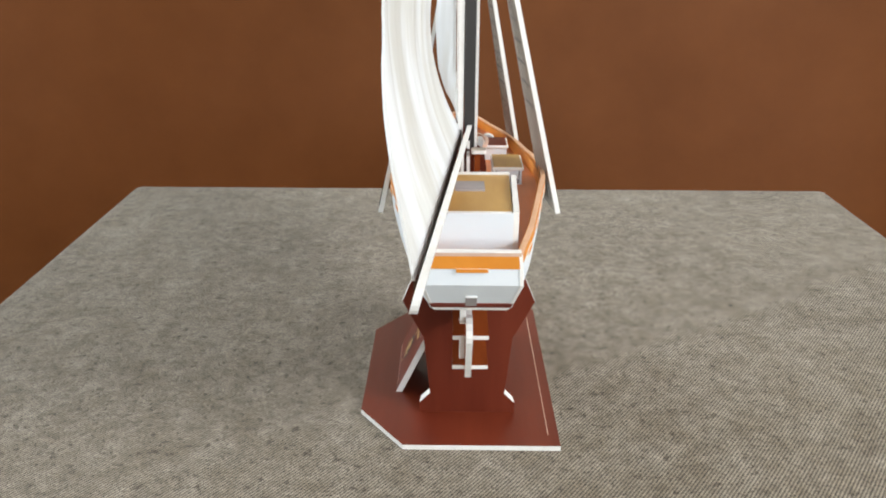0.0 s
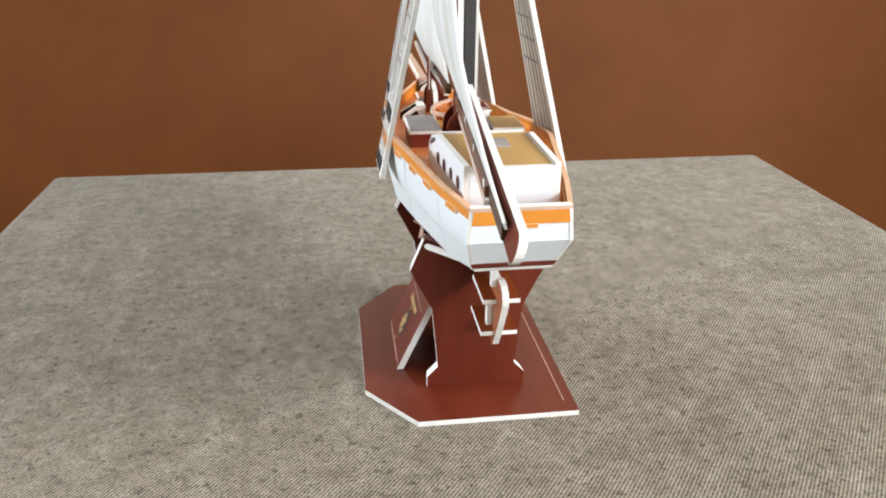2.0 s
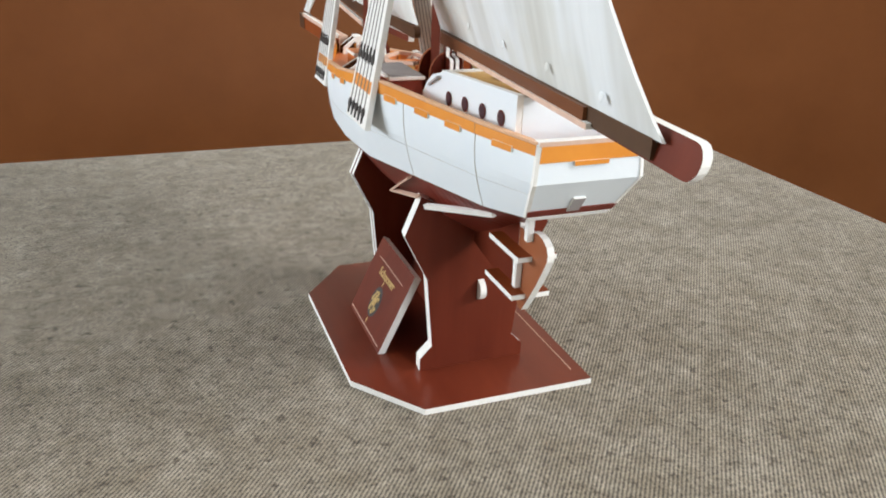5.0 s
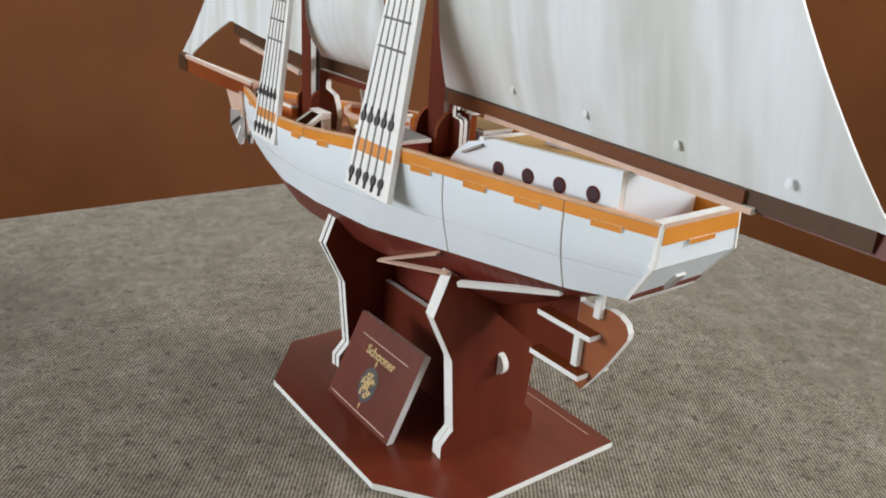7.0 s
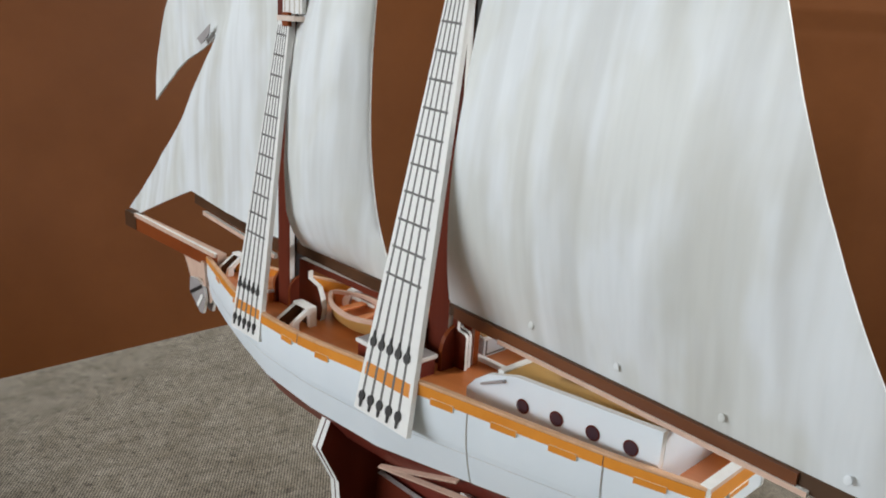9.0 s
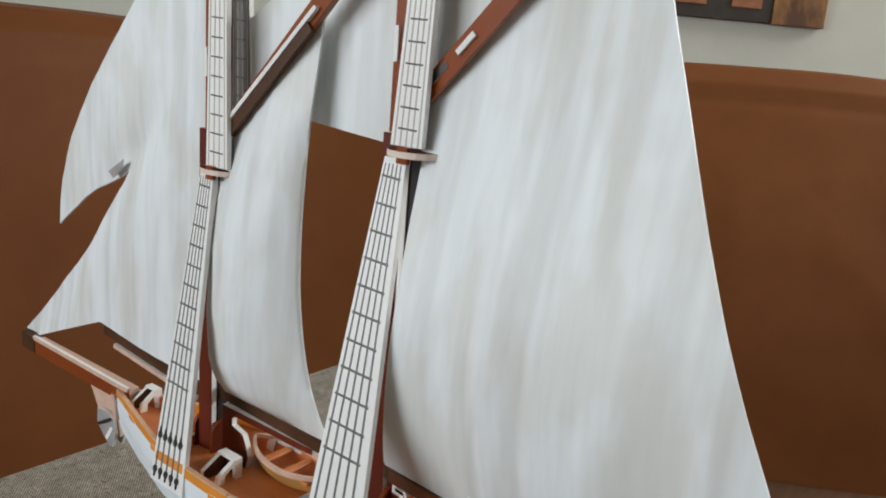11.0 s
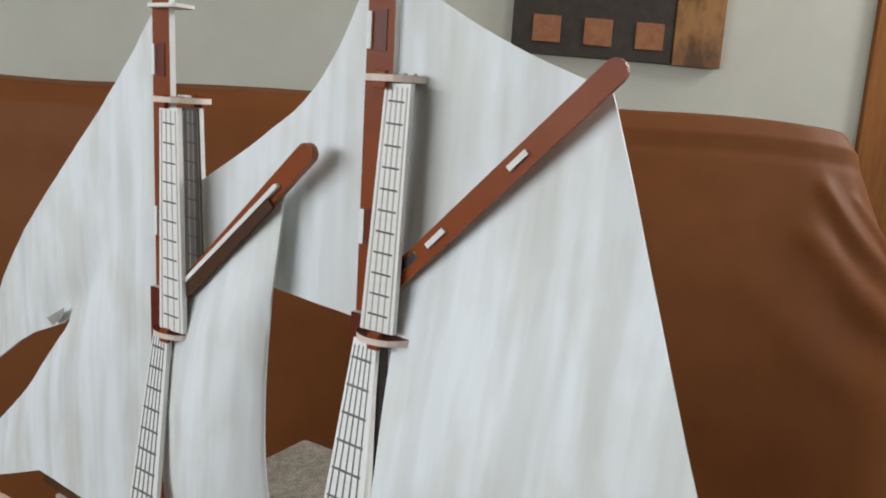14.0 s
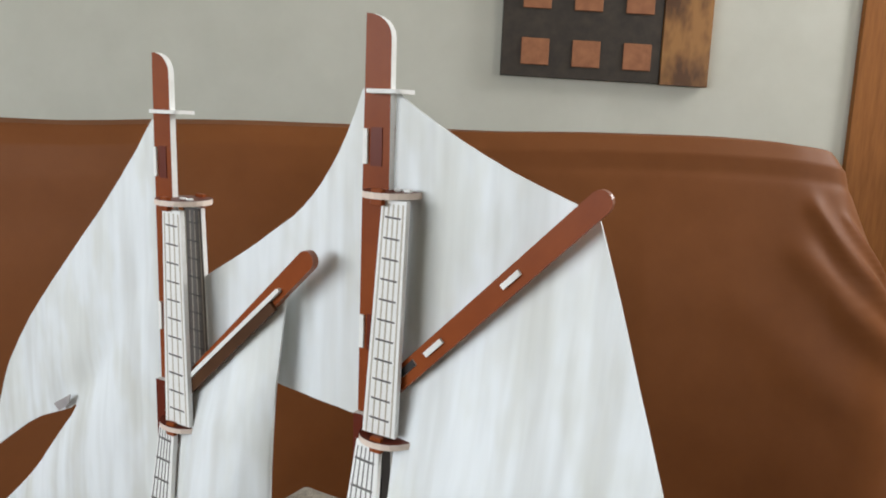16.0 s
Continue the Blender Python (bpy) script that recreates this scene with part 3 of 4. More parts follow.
# deck
bm = bmesh.new()
rows = []
for y in stations(-0.1165, 0.160):
    w = max(lerp(RAIL_W, y) - 0.0012, 0.0004)
    rows.append([bm.verts.new((s * w, y, lerp(DECK_Z, y) - dz)) for s, dz in ((-1, 0), (1, 0), (1, 0.0018), (-1, 0.0018))])
for r0, r1 in zip(rows, rows[1:]):
    for j in range(4):
        bm.faces.new((r0[j], r0[(j + 1) % 4], r1[(j + 1) % 4], r1[j]))
part("deck", bm, DECK, ship, "orange-brown planked deck print")

# transom: an upright upper board and a lower one that slants under the counter
def transom():
    top, mid, low = (-0.1185, 0.1115), (-0.1188, 0.1008), (-0.1103, 0.0885)

    def slab(name, p, q, w0, w1, mat, edge, lift=0.0, parent=ship, label="", thick=0.002):
        bm = bmesh.new()
        d = Vector((0, q[0] - p[0], q[1] - p[1])).normalized()
        n = Vector((0, d.z, -d.y))
        vs = []
        for off in (lift, lift - thick):
            for x, (y, z) in ((-w0, p), (w0, p), (w1, q), (-w1, q)):
                vs.append(bm.verts.new(Vector((x, y, z)) + n * off))
        bm.faces.new(vs[:4]), bm.faces.new(vs[4:][::-1])
        for k in range(4):
            f = bm.faces.new((vs[k], vs[(k + 1) % 4], vs[4 + (k + 1) % 4], vs[4 + k]))
            f.material_index = 1
        return part(name, bm, [mat, edge], parent, label)

    def between(p, q, u):
        return (p[0] + (q[0] - p[0]) * u, p[1] + (q[1] - p[1]) * u)

    up = slab("transom_board", top, mid, 0.0158, 0.0165, WHITE, FOAM)
    slab("orange_stripe", between(top, mid, 0.03), between(top, mid, 0.44), 0.0150, 0.0154, ORANGE, PINK, 0.0004, up, thick=0.0004)
    slab("stripe_tab", between(top, mid, 0.43), between(top, mid, 0.55), 0.0052, 0.0052, ORANGE, FOAM, 0.0008, up, thick=0.0010)
    slab("transom_rail", (-0.1183, 0.1124), (-0.1183, 0.1112), 0.0158, 0.0158, PINK, FOAM, 0.0006, up, thick=0.0030)
    lo = slab("counter_board", mid, low, 0.0165, 0.0136, WHITE, FOAM)
    slab("red_stripe", between(mid, low, 0.80), between(mid, low, 0.97), 0.0142, 0.0135, RED, RED, 0.0003, lo, thick=0.0003)
    slab("counter_edge", between(mid, low, 0.985), between(mid, low, 1.08), 0.0134, 0.0124, FOAM, FOAM, 0.0004, lo)
    slab("rudder_cap", between(mid, low, 0.46), between(mid, low, 0.84), 0.0019, 0.0019, GREY, FOAM, 0.0008, lo, "pale grey rudder head tab", 0.0012)
    # corner posts
    for s in (-1, 1):
        bm = bmesh.new()
        ring = []
        for y, z, x in ((top[0], top[1], 0.0156), (mid[0], mid[1], 0.0164), (low[0], low[1], 0.0134)):
            ring.append([bm.verts.new((s * (x + a), y + b, z)) for a, b in ((-0.0006, -0.0003), (0.0005, -0.0001), (0.0005, 0.0010), (-0.0006, 0.0010))])
        for r0, r1 in zip(ring, ring[1:]):
            for k in range(4):
                bm.faces.new((r0[k], r0[(k + 1) % 4], r1[(k + 1) % 4], r1[k]))
        bm.faces.new(ring[0]), bm.faces.new(ring[-1])
        part("corner_post", bm, FOAM, up)


transom()

# keel, rudder and the two cross pieces under the stern
board("keel_plate", [(-0.044, 0.030), (0.028, 0.030), (0.028, 0.064), (-0.044, 0.070)], "x", 0.0064, RED, ship, "dark red middle board under the hull", edge=RED)
board("keel", [(-0.048, 0.076), (-0.048, 0.055), (-0.064, 0.0525), (-0.076, 0.0505), (-0.0838, 0.0482), (-0.0838, 0.0830), (-0.070, 0.0790)], "x", 0.0, MAHOGANY, ship, "mahogany keel board")
board("rudder", [(-0.0840, 0.0500), (-0.0868, 0.0470), (-0.0890, 0.0472), (-0.0930, 0.0530), (-0.0974, 0.0600), (-0.1010, 0.0665), (-0.1028, 0.0700), (-0.1030, 0.0722), (-0.1018, 0.0745), (-0.0990, 0.0760), (-0.0955, 0.0765), (-0.0920, 0.0758), (-0.0890, 0.0745), (-0.0840, 0.0745)], "x", 0.0, RUST, ship, "orange-brown rudder board with white edge")
for z, y0, y1, x0, x1 in ((0.0672, -0.0935, -0.0715, -0.0060, 0.0075), (0.0530, -0.0910, -0.0700, -0.0060, 0.0075)):
    board("cross_board", [(x0, y0), (x1, y0), (x1, y1), (x0, y1)], "z", z, BROWN, ship, thick=0.0017)
for z0, z1, y in ((0.0545, 0.0662, -0.0865), (0.0730, 0.0880, -0.0925)):
    part("cross_strut", bevelled(box_bm(-0.0034, -0.0012, y - 0.0010, y + 0.0014, z0, z1), 0.0002, 1), FOAM, ship)

# ---- masts ----
MAIN, FORE = -0.0100, 0.0865


def mast(y, z0, z1, w, name, lean):
    root = new(name)
    root.parent = ship
    # the head is cut in a curve, high at its fore edge
    taper = [(y + w / 2, z0), (y + w / 2, z1 - 0.06), (y + w * 0.46, z1)]
    taper += [(y + w * 0.46 - w * 0.92 * math.sin(a), z1 - 0.0075 * (1 - math.cos(a))) for a in [math.pi / 2 * k / 6 for k in range(1, 7)]]
    taper += [(y - w / 2, z1 - 0.06), (y - w / 2, z0)]
    board("mast_board", taper, "x", 0.0, BROWN, root, thick=0.0026)
    # dark notches with the white tab of a sail in them
    for z in (z1 - 0.0405, z1 - 0.1005):
        part("mast_notch", box_bm(-0.0016, 0.0016, y - w * 0.22, y + w * 0.20, z - 0.0060, z + 0.0060), MAHOGANY, root, "dark notch in the mast")
        part("sail_tab", box_bm(-0.0021, -0.0008, y + w * 0.30, y + w * 0.46, z - 0.0055, z + 0.0055), FOAM, root)
    step = z0 + 0.52 * (z1 - z0)
    low = [(y + w * 0.46, z0), (y + w * 0.46, step), (y - w * 0.46, step), (y - w * 0.46, z0)]
    for x in (-0.0031, 0.0031):
        board("mast_cheek", low, "x", x, MAHOGANY, root, thick=0.0024)
    part("mast_slot", box_bm(-0.0014, 0.0030, y - w / 2 - 0.0003, y - w / 2 + 0.0005, z0, step), BLACK, root, "dark slot down the mast")
    # the mast leans forward by this much at its head
    for ob in root.children:
        for v in ob.data.vertices:
            v.co.y += lean * (v.co.z - z0) / (z1 - z0)
    return root


main = mast(MAIN, 0.100, 0.3664, 0.0104, "main_mast", 0.0006)
fore = mast(FORE, 0.093, 0.3552, 0.0096, "fore_mast", 0.0036)
tagged(main, "brown printed cross-board main mast"), tagged(fore, "brown printed cross-board fore mast")


def crosstree(y, z, rx, ry, parent, dark=MAHOGANY):
    pts = [(rx * math.cos(a) * (1 if abs(math.cos(a)) < 0.9 else 0.97), y + ry * math.sin(a)) for a in [2 * math.pi * k / 24 for k in range(24)]]
    board("crosstree", pts, "z", z, dark, parent, "oval mahogany crosstree with white edge", thick=0.0020, edge=CUT)
    # small block at its port and starboard ends, and two peg heads
    for s in (-1, 1):
        part("crosstree_tab", bevelled(box_bm(s * rx * 0.80 - 0.0010, s * rx * 0.80 + 0.0010, y - 0.0022, y + 0.0022, z - 0.0030, z + 0.0022), 0.0003, 1), BROWN, parent)
    for dy in (-0.0035, -0.0070):
        part("peg_head", bevelled(box_bm(-0.0042, -0.0022, y + dy - 0.0012, y + dy + 0.0012, z + 0.0010, z + 0.0019), 0.0003, 1), FOAM, parent)


crosstree(MAIN - 0.0086, 0.2332, 0.0125, 0.0110, main)
crosstree(MAIN - 0.0061, 0.3118, 0.0115, 0.0094, main)
crosstree(FORE - 0.0082, 0.2140, 0.0115, 0.0116, fore)
crosstree(FORE - 0.0064, 0.3006, 0.0105, 0.0105, fore)
board("mast_cap", rounded(-0.0052, MAIN - 0.0098, 0.0052, MAIN + 0.0030, 0.002, 3), "z", 0.3429, FOAM, main, thick=0.0013)
board("mast_cap", rounded(-0.0052, FORE - 0.0085, 0.0052, FORE + 0.0068, 0.002, 3), "z", 0.3335, FOAM, fore, thick=0.0013)
# dark rounded partners where the masts meet the deck
for y, z, r, par in ((MAIN, 0.1012, 0.0085, main), (FORE, 0.0934, 0.0058, fore)):
    pts = [(r * math.cos(a), z + 0.0085 + r * math.sin(a)) for a in [math.pi * k / 10 for k in range(11)]] + [(-r, z), (r, z)]
    for dy in (-0.0060, 0.0060):
        board("mast_partner", pts, "y", y + dy, MAHOGANY, par, thick=0.0016, edge=BROWN)


# ---- shrouds ----
def shroud(parent, side, low, high, n_lines, n_rungs, hearts, back):
    """A tapering printed ladder board between two levels: low and high are (x, y_aft, y_fore, z)."""
    def at(u, v):
        twist = 0.0036 * (0.5 - u) if side > 0 and hearts else 0.0
        p = Vector((side * low[0] + twist, low[1] + (low[2] - low[1]) * u, low[3]))
        q = Vector((side * high[0] + 0.4 * twist, high[1] + (high[2] - high[1]) * u, high[3]))
        return p.lerp(q, v)

    d = at(0.5, 1) - at(0.5, 0)
    out = Vector((d.z, 0, -d.x)).normalized()
    if out.x * side < 0:
        out = -out
    bm = bmesh.new()
    c = [(0, 0), (1, 0), (1, 1), (0, 1)]
    hi, lo = [bm.verts.new(at(u, v) + out * 0.0010) for u, v in c], [bm.verts.new(at(u, v) - out * 0.0010) for u, v in c]
    bm.faces.new(hi)
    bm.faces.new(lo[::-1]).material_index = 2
    for k in range(4):
        f = bm.faces.new((hi[k], hi[(k + 1) % 4], lo[(k + 1) % 4], lo[k]))
        f.material_index = 1
    root = part("shroud", bm, [STAYCARD, FOAM, back], parent, "white ladder-printed shroud board")

    def line(name, u0, v0, u1, v1, w, mat, label, over=0.00012, thin=1.0):
        """A printed line that shows on both faces of the board, thinner by a factor at its far end."""
        p, q = at(u0, v0), at(u1, v1)
        t = (q - p).normalized().cross(out) * w / 2
        h = out * (0.0010 + over)
        bm = bmesh.new()
        v = [bm.verts.new(x + y) for y in (h, -h) for x in (p - t, q - t * thin, q + t * thin, p + t)]
        for a in ((0, 1, 2, 3), (7, 6, 5, 4), (0, 4, 5, 1), (1, 5, 6, 2), (2, 6, 7, 3), (3, 7, 4, 0)):
            bm.faces.new([v[k] for k in a])
        part(name, bm, mat, root, label)

    def us(k):
        return (0.19 + 0.70 * k / (n_lines - 1)) if hearts else (0.12 + 0.76 * k / (n_lines - 1))

    for k in range(n_lines):
        u = us(k)
        line("stay", u, 0.03 if hearts else 0.0, u, 0.985, 0.00095 if hearts else 0.0005, LINES if hearts else BEIGE, "grey printed stay", thin=0.4 if hearts else 1.0)
    for k in range(n_rungs):
        lo_v, hi_v = (0.325, 0.955) if hearts else (0.07, 0.93)
        v = lo_v + (hi_v - lo_v) * k / (n_rungs - 1)
        line("rung", 0.14 if hearts else 0.2, v - 0.002, 0.94 if hearts else 0.8, v + 0.002, 0.00075 if hearts else 0.00055, LINES if hearts else DARKGREY, "dark printed rung", 0.00016)
    if hearts:
        v0, v1 = hearts[2]
        b3 = bmesh.new()
        q = [at(u, v) + out * 0.00104 for u, v in ((0.06, v0), (0.94, v0), (0.94, v1), (0.06, v1))]
        b3.faces.new([b3.verts.new(p) for p in q])
        part("orange_band", b3, ORANGE, root, "orange band printed across the board")
        e = (at(0.5, 0.6) - at(0.5, 0.4)).normalized()
        f = e.cross(out)
        for k in range(n_lines):
            u = us(k)
            wide = 0.70 / (n_lines - 1) * (low[2] - low[1])
            for v in hearts[:2]:
                c = at(u, v) + out * 0.0010
                # a round block with a short tail, upwards on the upper row
                g = e if v == hearts[1] else -e
                ring = [c + f * 0.31 * wide * math.cos(a) + g * 0.38 * wide * math.sin(a) for a in [math.pi * (0.62 + 1.76 * k / 11) for k in range(12)]]
                ring += [c + f * 0.07 * wide + g * 0.82 * wide, c - f * 0.07 * wide + g * 0.82 * wide]
                bm = bmesh.new()
                lo, hi = [bm.verts.new(p) for p in ring], [bm.verts.new(p + out * 0.0005) for p in ring]
                bm.faces.new(hi)
                for a in range(len(ring)):
                    bm.faces.new((lo[a], lo[(a + 1) % len(ring)], hi[(a + 1) % len(ring)], hi[a]))
                part("deadeye", bm, BLACK, root, "black deadeye")
    return root


for side in (-1, 1):
    shroud(ship, side, (0.0372, -0.0335, -0.0075, 0.0945), (0.0062, -0.0176, -0.0086, 0.2312), 5, 11, (0.035, 0.165, (0.085, 0.115)), BEIGE)
    shroud(ship, side, (0.0288, 0.0655, 0.0872, 0.0892), (0.0062, 0.0794, 0.0876, 0.2130), 5, 11, (0.038, 0.150, (0.068, 0.098)), BEIGE)
    # the upper boards sit closer to the thin mast head on the starboard side
    x0, x1, dy = (0.0074, 0.0066, 0.0) if side < 0 else (0.0048, 0.0044, 0.0014)
    # their backs take the card colour with the shade painted in
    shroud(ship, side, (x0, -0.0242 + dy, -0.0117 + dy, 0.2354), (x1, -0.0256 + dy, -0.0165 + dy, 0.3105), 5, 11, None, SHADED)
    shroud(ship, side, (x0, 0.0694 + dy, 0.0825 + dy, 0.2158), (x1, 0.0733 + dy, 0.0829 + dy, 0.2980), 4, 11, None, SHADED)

# ---- sails ----
def sail_material(name):
    """White printed sailcloth: soft streaks along the cloths, faint stains, shallow embossing."""
    m = material(name, (0.75, 0.77, 0.77), 0.5)
    t = m.node_tree
    b = t.nodes["Principled BSDF"]
    co = t.nodes.new("ShaderNodeTexCoord")

    def streaks(scale, stretch, lean, detail):
        mp = t.nodes.new("ShaderNodeMapping")
        mp.inputs["Scale"].default_value, mp.inputs["Rotation"].default_value = stretch, (radians(lean), 0, 0)
        no = t.nodes.new("ShaderNodeTexNoise")
        no.inputs["Scale"].default_value, no.inputs["Detail"].default_value = scale, detail
        no.inputs["Roughness"].default_value = 0.55
        t.links.new(co.outputs["Object"], mp.inputs["Vector"]), t.links.new(mp.outputs[0], no.inputs["Vector"])
        return no.outputs["Fac"]

    def ramp(fac, lo, hi, c0, c1):
        r = t.nodes.new("ShaderNodeValToRGB")
        r.color_ramp.interpolation = "EASE"
        r.color_ramp.elements[0].position, r.color_ramp.elements[1].position = lo, hi
        r.color_ramp.elements[0].color, r.color_ramp.elements[1].color = (*c0, 1), (*c1, 1)
        t.links.new(fac, r.inputs["Fac"])
        return r.outputs[0]

    wide = ramp(streaks(78, (0.2, 1, 0.09), -7, 2), 0.36, 0.58, (0.680, 0.705, 0.715), (0.785, 0.826, 0.860))
    fine = ramp(streaks(260, (0.2, 1, 0.10), -5, 2), 0.30, 0.66, (0.965, 0.965, 0.965), (1.015, 1.015, 1.015))
    stain = ramp(streaks(42, (0.4, 1, 0.45), 12, 3), 0.38, 0.58, (0.93, 0.915, 0.870), (1.02, 1.02, 1.02))
    last = wide
    for c in (fine, stain):
        mix = t.nodes.new("ShaderNodeMix")
        mix.data_type, mix.blend_type = "RGBA", "MULTIPLY"
        mix.inputs["Factor"].default_value = 1.0
        t.links.new(last, mix.inputs["A"]), t.links.new(c, mix.inputs["B"])
        last = mix.outputs["Result"]
    t.links.new(last, b.inputs["Base Color"])
    bp = t.nodes.new("ShaderNodeBump")
    bp.inputs["Strength"].default_value, bp.inputs["Distance"].default_value = 0.75, 0.0017
    t.links.new(streaks(55, (0.3, 1, 0.33), -8, 3), bp.inputs["Height"]), t.links.new(bp.outputs[0], b.inputs["Normal"])
    return m


SAIL = sail_material("white_sail_print")


SAIL_TAPER = [(0, 0), (0.06, 0.55), (0.14, 0.85), (0.32, 1.0), (0.55, 0.88), (0.75, 0.58), (0.9, 0.2), (1, 0)]


MAIN_TAPER = [(k / 30, math.sin(math.pi * (k / 30) ** 0.71) ** 1.5) for k in range(31)]


def relief(y, z):
    """Shallow furrows along the cloths, as the board is embossed and bent."""
    return 0.0007 * noise.noise((0.3, y * 75 + z * 9, z * 13)) + 0.0004 * noise.noise((4.1, y * 170, z * 40))


def sail(name, foot, head, bulge, label, nu=40, nv=36, thick=0.0008, taper=SAIL_TAPER, leech=0.0, skew=0.0, sag=0.0, bow=(0, 0), out=0.0, rise=1.0):
    """A bent sail between a foot edge and a head edge, each (from, to); bulge: how far its middle stands out to port;
    leech: how far its free edge is bowed lengthwise and out: to port; bow: the same of the edge at the mast; sag: how far its head dips."""
    bm = bmesh.new()
    f0, f1, h0, h1 = (Vector(p) for p in (*foot, *head))
    grid = []
    for off in (thick / 2, -thick / 2):
        g = []
        for i in range(nu + 1):
            u = i / nu
            col = []
            for j in range(nv + 1):
                v = j / nv
                p = f0.lerp(f1, u).lerp(h0.lerp(h1, u), v)
                p.y += leech * u * math.sin(math.pi * v ** rise) * (1 - skew * v)
                p.z -= sag * v * math.sin(math.pi * u)
                k = lerp(taper, v)
                p.x += -k * (bulge * math.sin(math.pi * u) ** 0.85 + bow[0] * (1 - u) + out * u) + off
                p.y -= k * bow[1] * (1 - u) ** 2
                p.x += relief(p.y, p.z) * min(1, 8 * v, 8 * (1 - v))
                col.append(bm.verts.new(p))
            g.append(col)
        grid.append(g)
    a, b = grid
    for i in range(nu):
        for j in range(nv):
            bm.faces.new((a[i][j], a[i + 1][j], a[i + 1][j + 1], a[i][j + 1]))
            bm.faces.new((b[i][j], b[i][j + 1], b[i + 1][j + 1], b[i + 1][j]))
    for i in range(nu):
        bm.faces.new((a[i][0], a[i + 1][0], b[i + 1][0], b[i][0])), bm.faces.new((a[i][nv], a[i + 1][nv], b[i + 1][nv], b[i][nv]))
    for j in range(nv):
        bm.faces.new((a[0][j], a[0][j + 1], b[0][j + 1], b[0][j])), bm.faces.new((a[nu][j], a[nu][j + 1], b[nu][j + 1], b[nu][j]))
    return part(name, bm, SAIL, ship, label, smooth=True)


BOOM = (-0.0152, -0.178)
sail("mainsail", ((-0.0034, -0.0140, 0.1258), (-0.0164, -0.1695, 0.1262)), ((-0.001, -0.0210, 0.2529), (-0.0012, -0.0835, 0.3112)), 0.0, "large white mainsail bulging to port", nu=56, nv=48, taper=MAIN_TAPER, leech=0.0056, rise=0.66, bow=(0.0137, 0.0072), out=0.0144)
sail("foresail", ((-0.003, 0.0745, 0.1232), (-0.004, 0.0115, 0.1235)), ((-0.001, 0.0789, 0.2288), (-0.002, 0.0258, 0.2788)), 0.0080, "white foresail bulging to port", leech=0.0142, rise=0.72, skew=0.1, bow=(0.0062, -0.0045), out=0.002)


def draped(name, pts, x0, label, fall=None, cell=0.0055, thick=0.0009):
    """A sail cut from sheet, an outline along and up the ship, bent by fall(y, z) and furrowed."""
    bm = bmesh.new()
    bm.faces.new([bm.verts.new((x0, y, z)) for y, z in pts])
    for axis in (1, 2):
        lo, hi = min(p[axis - 1] for p in pts), max(p[axis - 1] for p in pts)
        for k in range(1, int((hi - lo) / cell)):
            at = [0, 0, 0]
            at[axis] = lo + k * cell
            no = [0, 0, 0]
            no[axis] = 1
            bmesh.ops.bisect_plane(bm, geom=bm.verts[:] + bm.edges[:] + bm.faces[:], plane_co=at, plane_no=no)
    for v in bm.verts:
        v.co.x += 0.6 * relief(v.co.y, v.co.z) + (fall(v.co.y, v.co.z) if fall else 0.0)
    rim = [e for e in bm.edges if len(e.link_faces) == 1]
    back = {v: bm.verts.new((v.co.x + thick, v.co.y, v.co.z)) for v in bm.verts[:]}
    for f in bm.faces[:]:
        bm.faces.new([back[v] for v in reversed(f.verts)])
    for e in rim:
        p, q = e.verts
        bm.faces.new((p, q, back[q], back[p]))
    return part(name, bm, SAIL, ship, label, smooth=True)


def curve(p, q, r, n=8):
    """Points of a bent edge from p to q, pulled towards r."""
    return [((1 - u) ** 2 * p[0] + 2 * u * (1 - u) * r[0] + u * u * q[0], (1 - u) ** 2 * p[1] + 2 * u * (1 - u) * r[1] + u * u * q[1]) for u in [k / n for k in range(n + 1)]]


draped("main_topsail", curve((-0.0149, 0.3429), (-0.0816, 0.3119), (-0.0447, 0.3233)) + [(-0.0210, 0.2500), (-0.0150, 0.2560)], 0.0010, "white topsail above the main gaff")
draped("staysail", [(0.0728, 0.2422), (0.0345, 0.2371), (0.0001, 0.2339), (-0.0030, 0.2342), (-0.0030, 0.3455)] + curve((0.0004, 0.3435), (0.0294, 0.2997), (0.0112, 0.3137)) + [(0.0506, 0.2855), (0.0744, 0.2714)], 0.0040, "white staysail between the masts")
# head sails: one sheet with a deep cut between the flying jib's corner and the jib
_luff = [(0.0972 + (0.2172 - 0.0972) * v + 0.034 * math.sin(math.pi * v) * v, 0.3303 + (0.1670 - 0.3303) * v) for v in [k / 14 for k in range(15)]]


def jib_fall(y, z):
    """The sheet turns a little to port below a soft fold that runs on from the cut."""
    d = (0.153 - y) * 0.76 + (0.2025 - z) * 0.65 + 0.0035 * math.sin((y - 0.153) * 90)
    u = max(0.0, min(1.0, (d + 0.006) / 0.026))
    near = max(0.0, min(1.0, (y - 0.085) / 0.05))
    dent = math.exp(-((y - 0.139) / 0.012) ** 2 - ((z - 0.216) / 0.008) ** 2)
    return -0.0036 * near * u * u * (3 - 2 * u) + 0.0012 * near * math.exp(-((d + 0.004) / 0.006) ** 2) + 0.0010 * dent


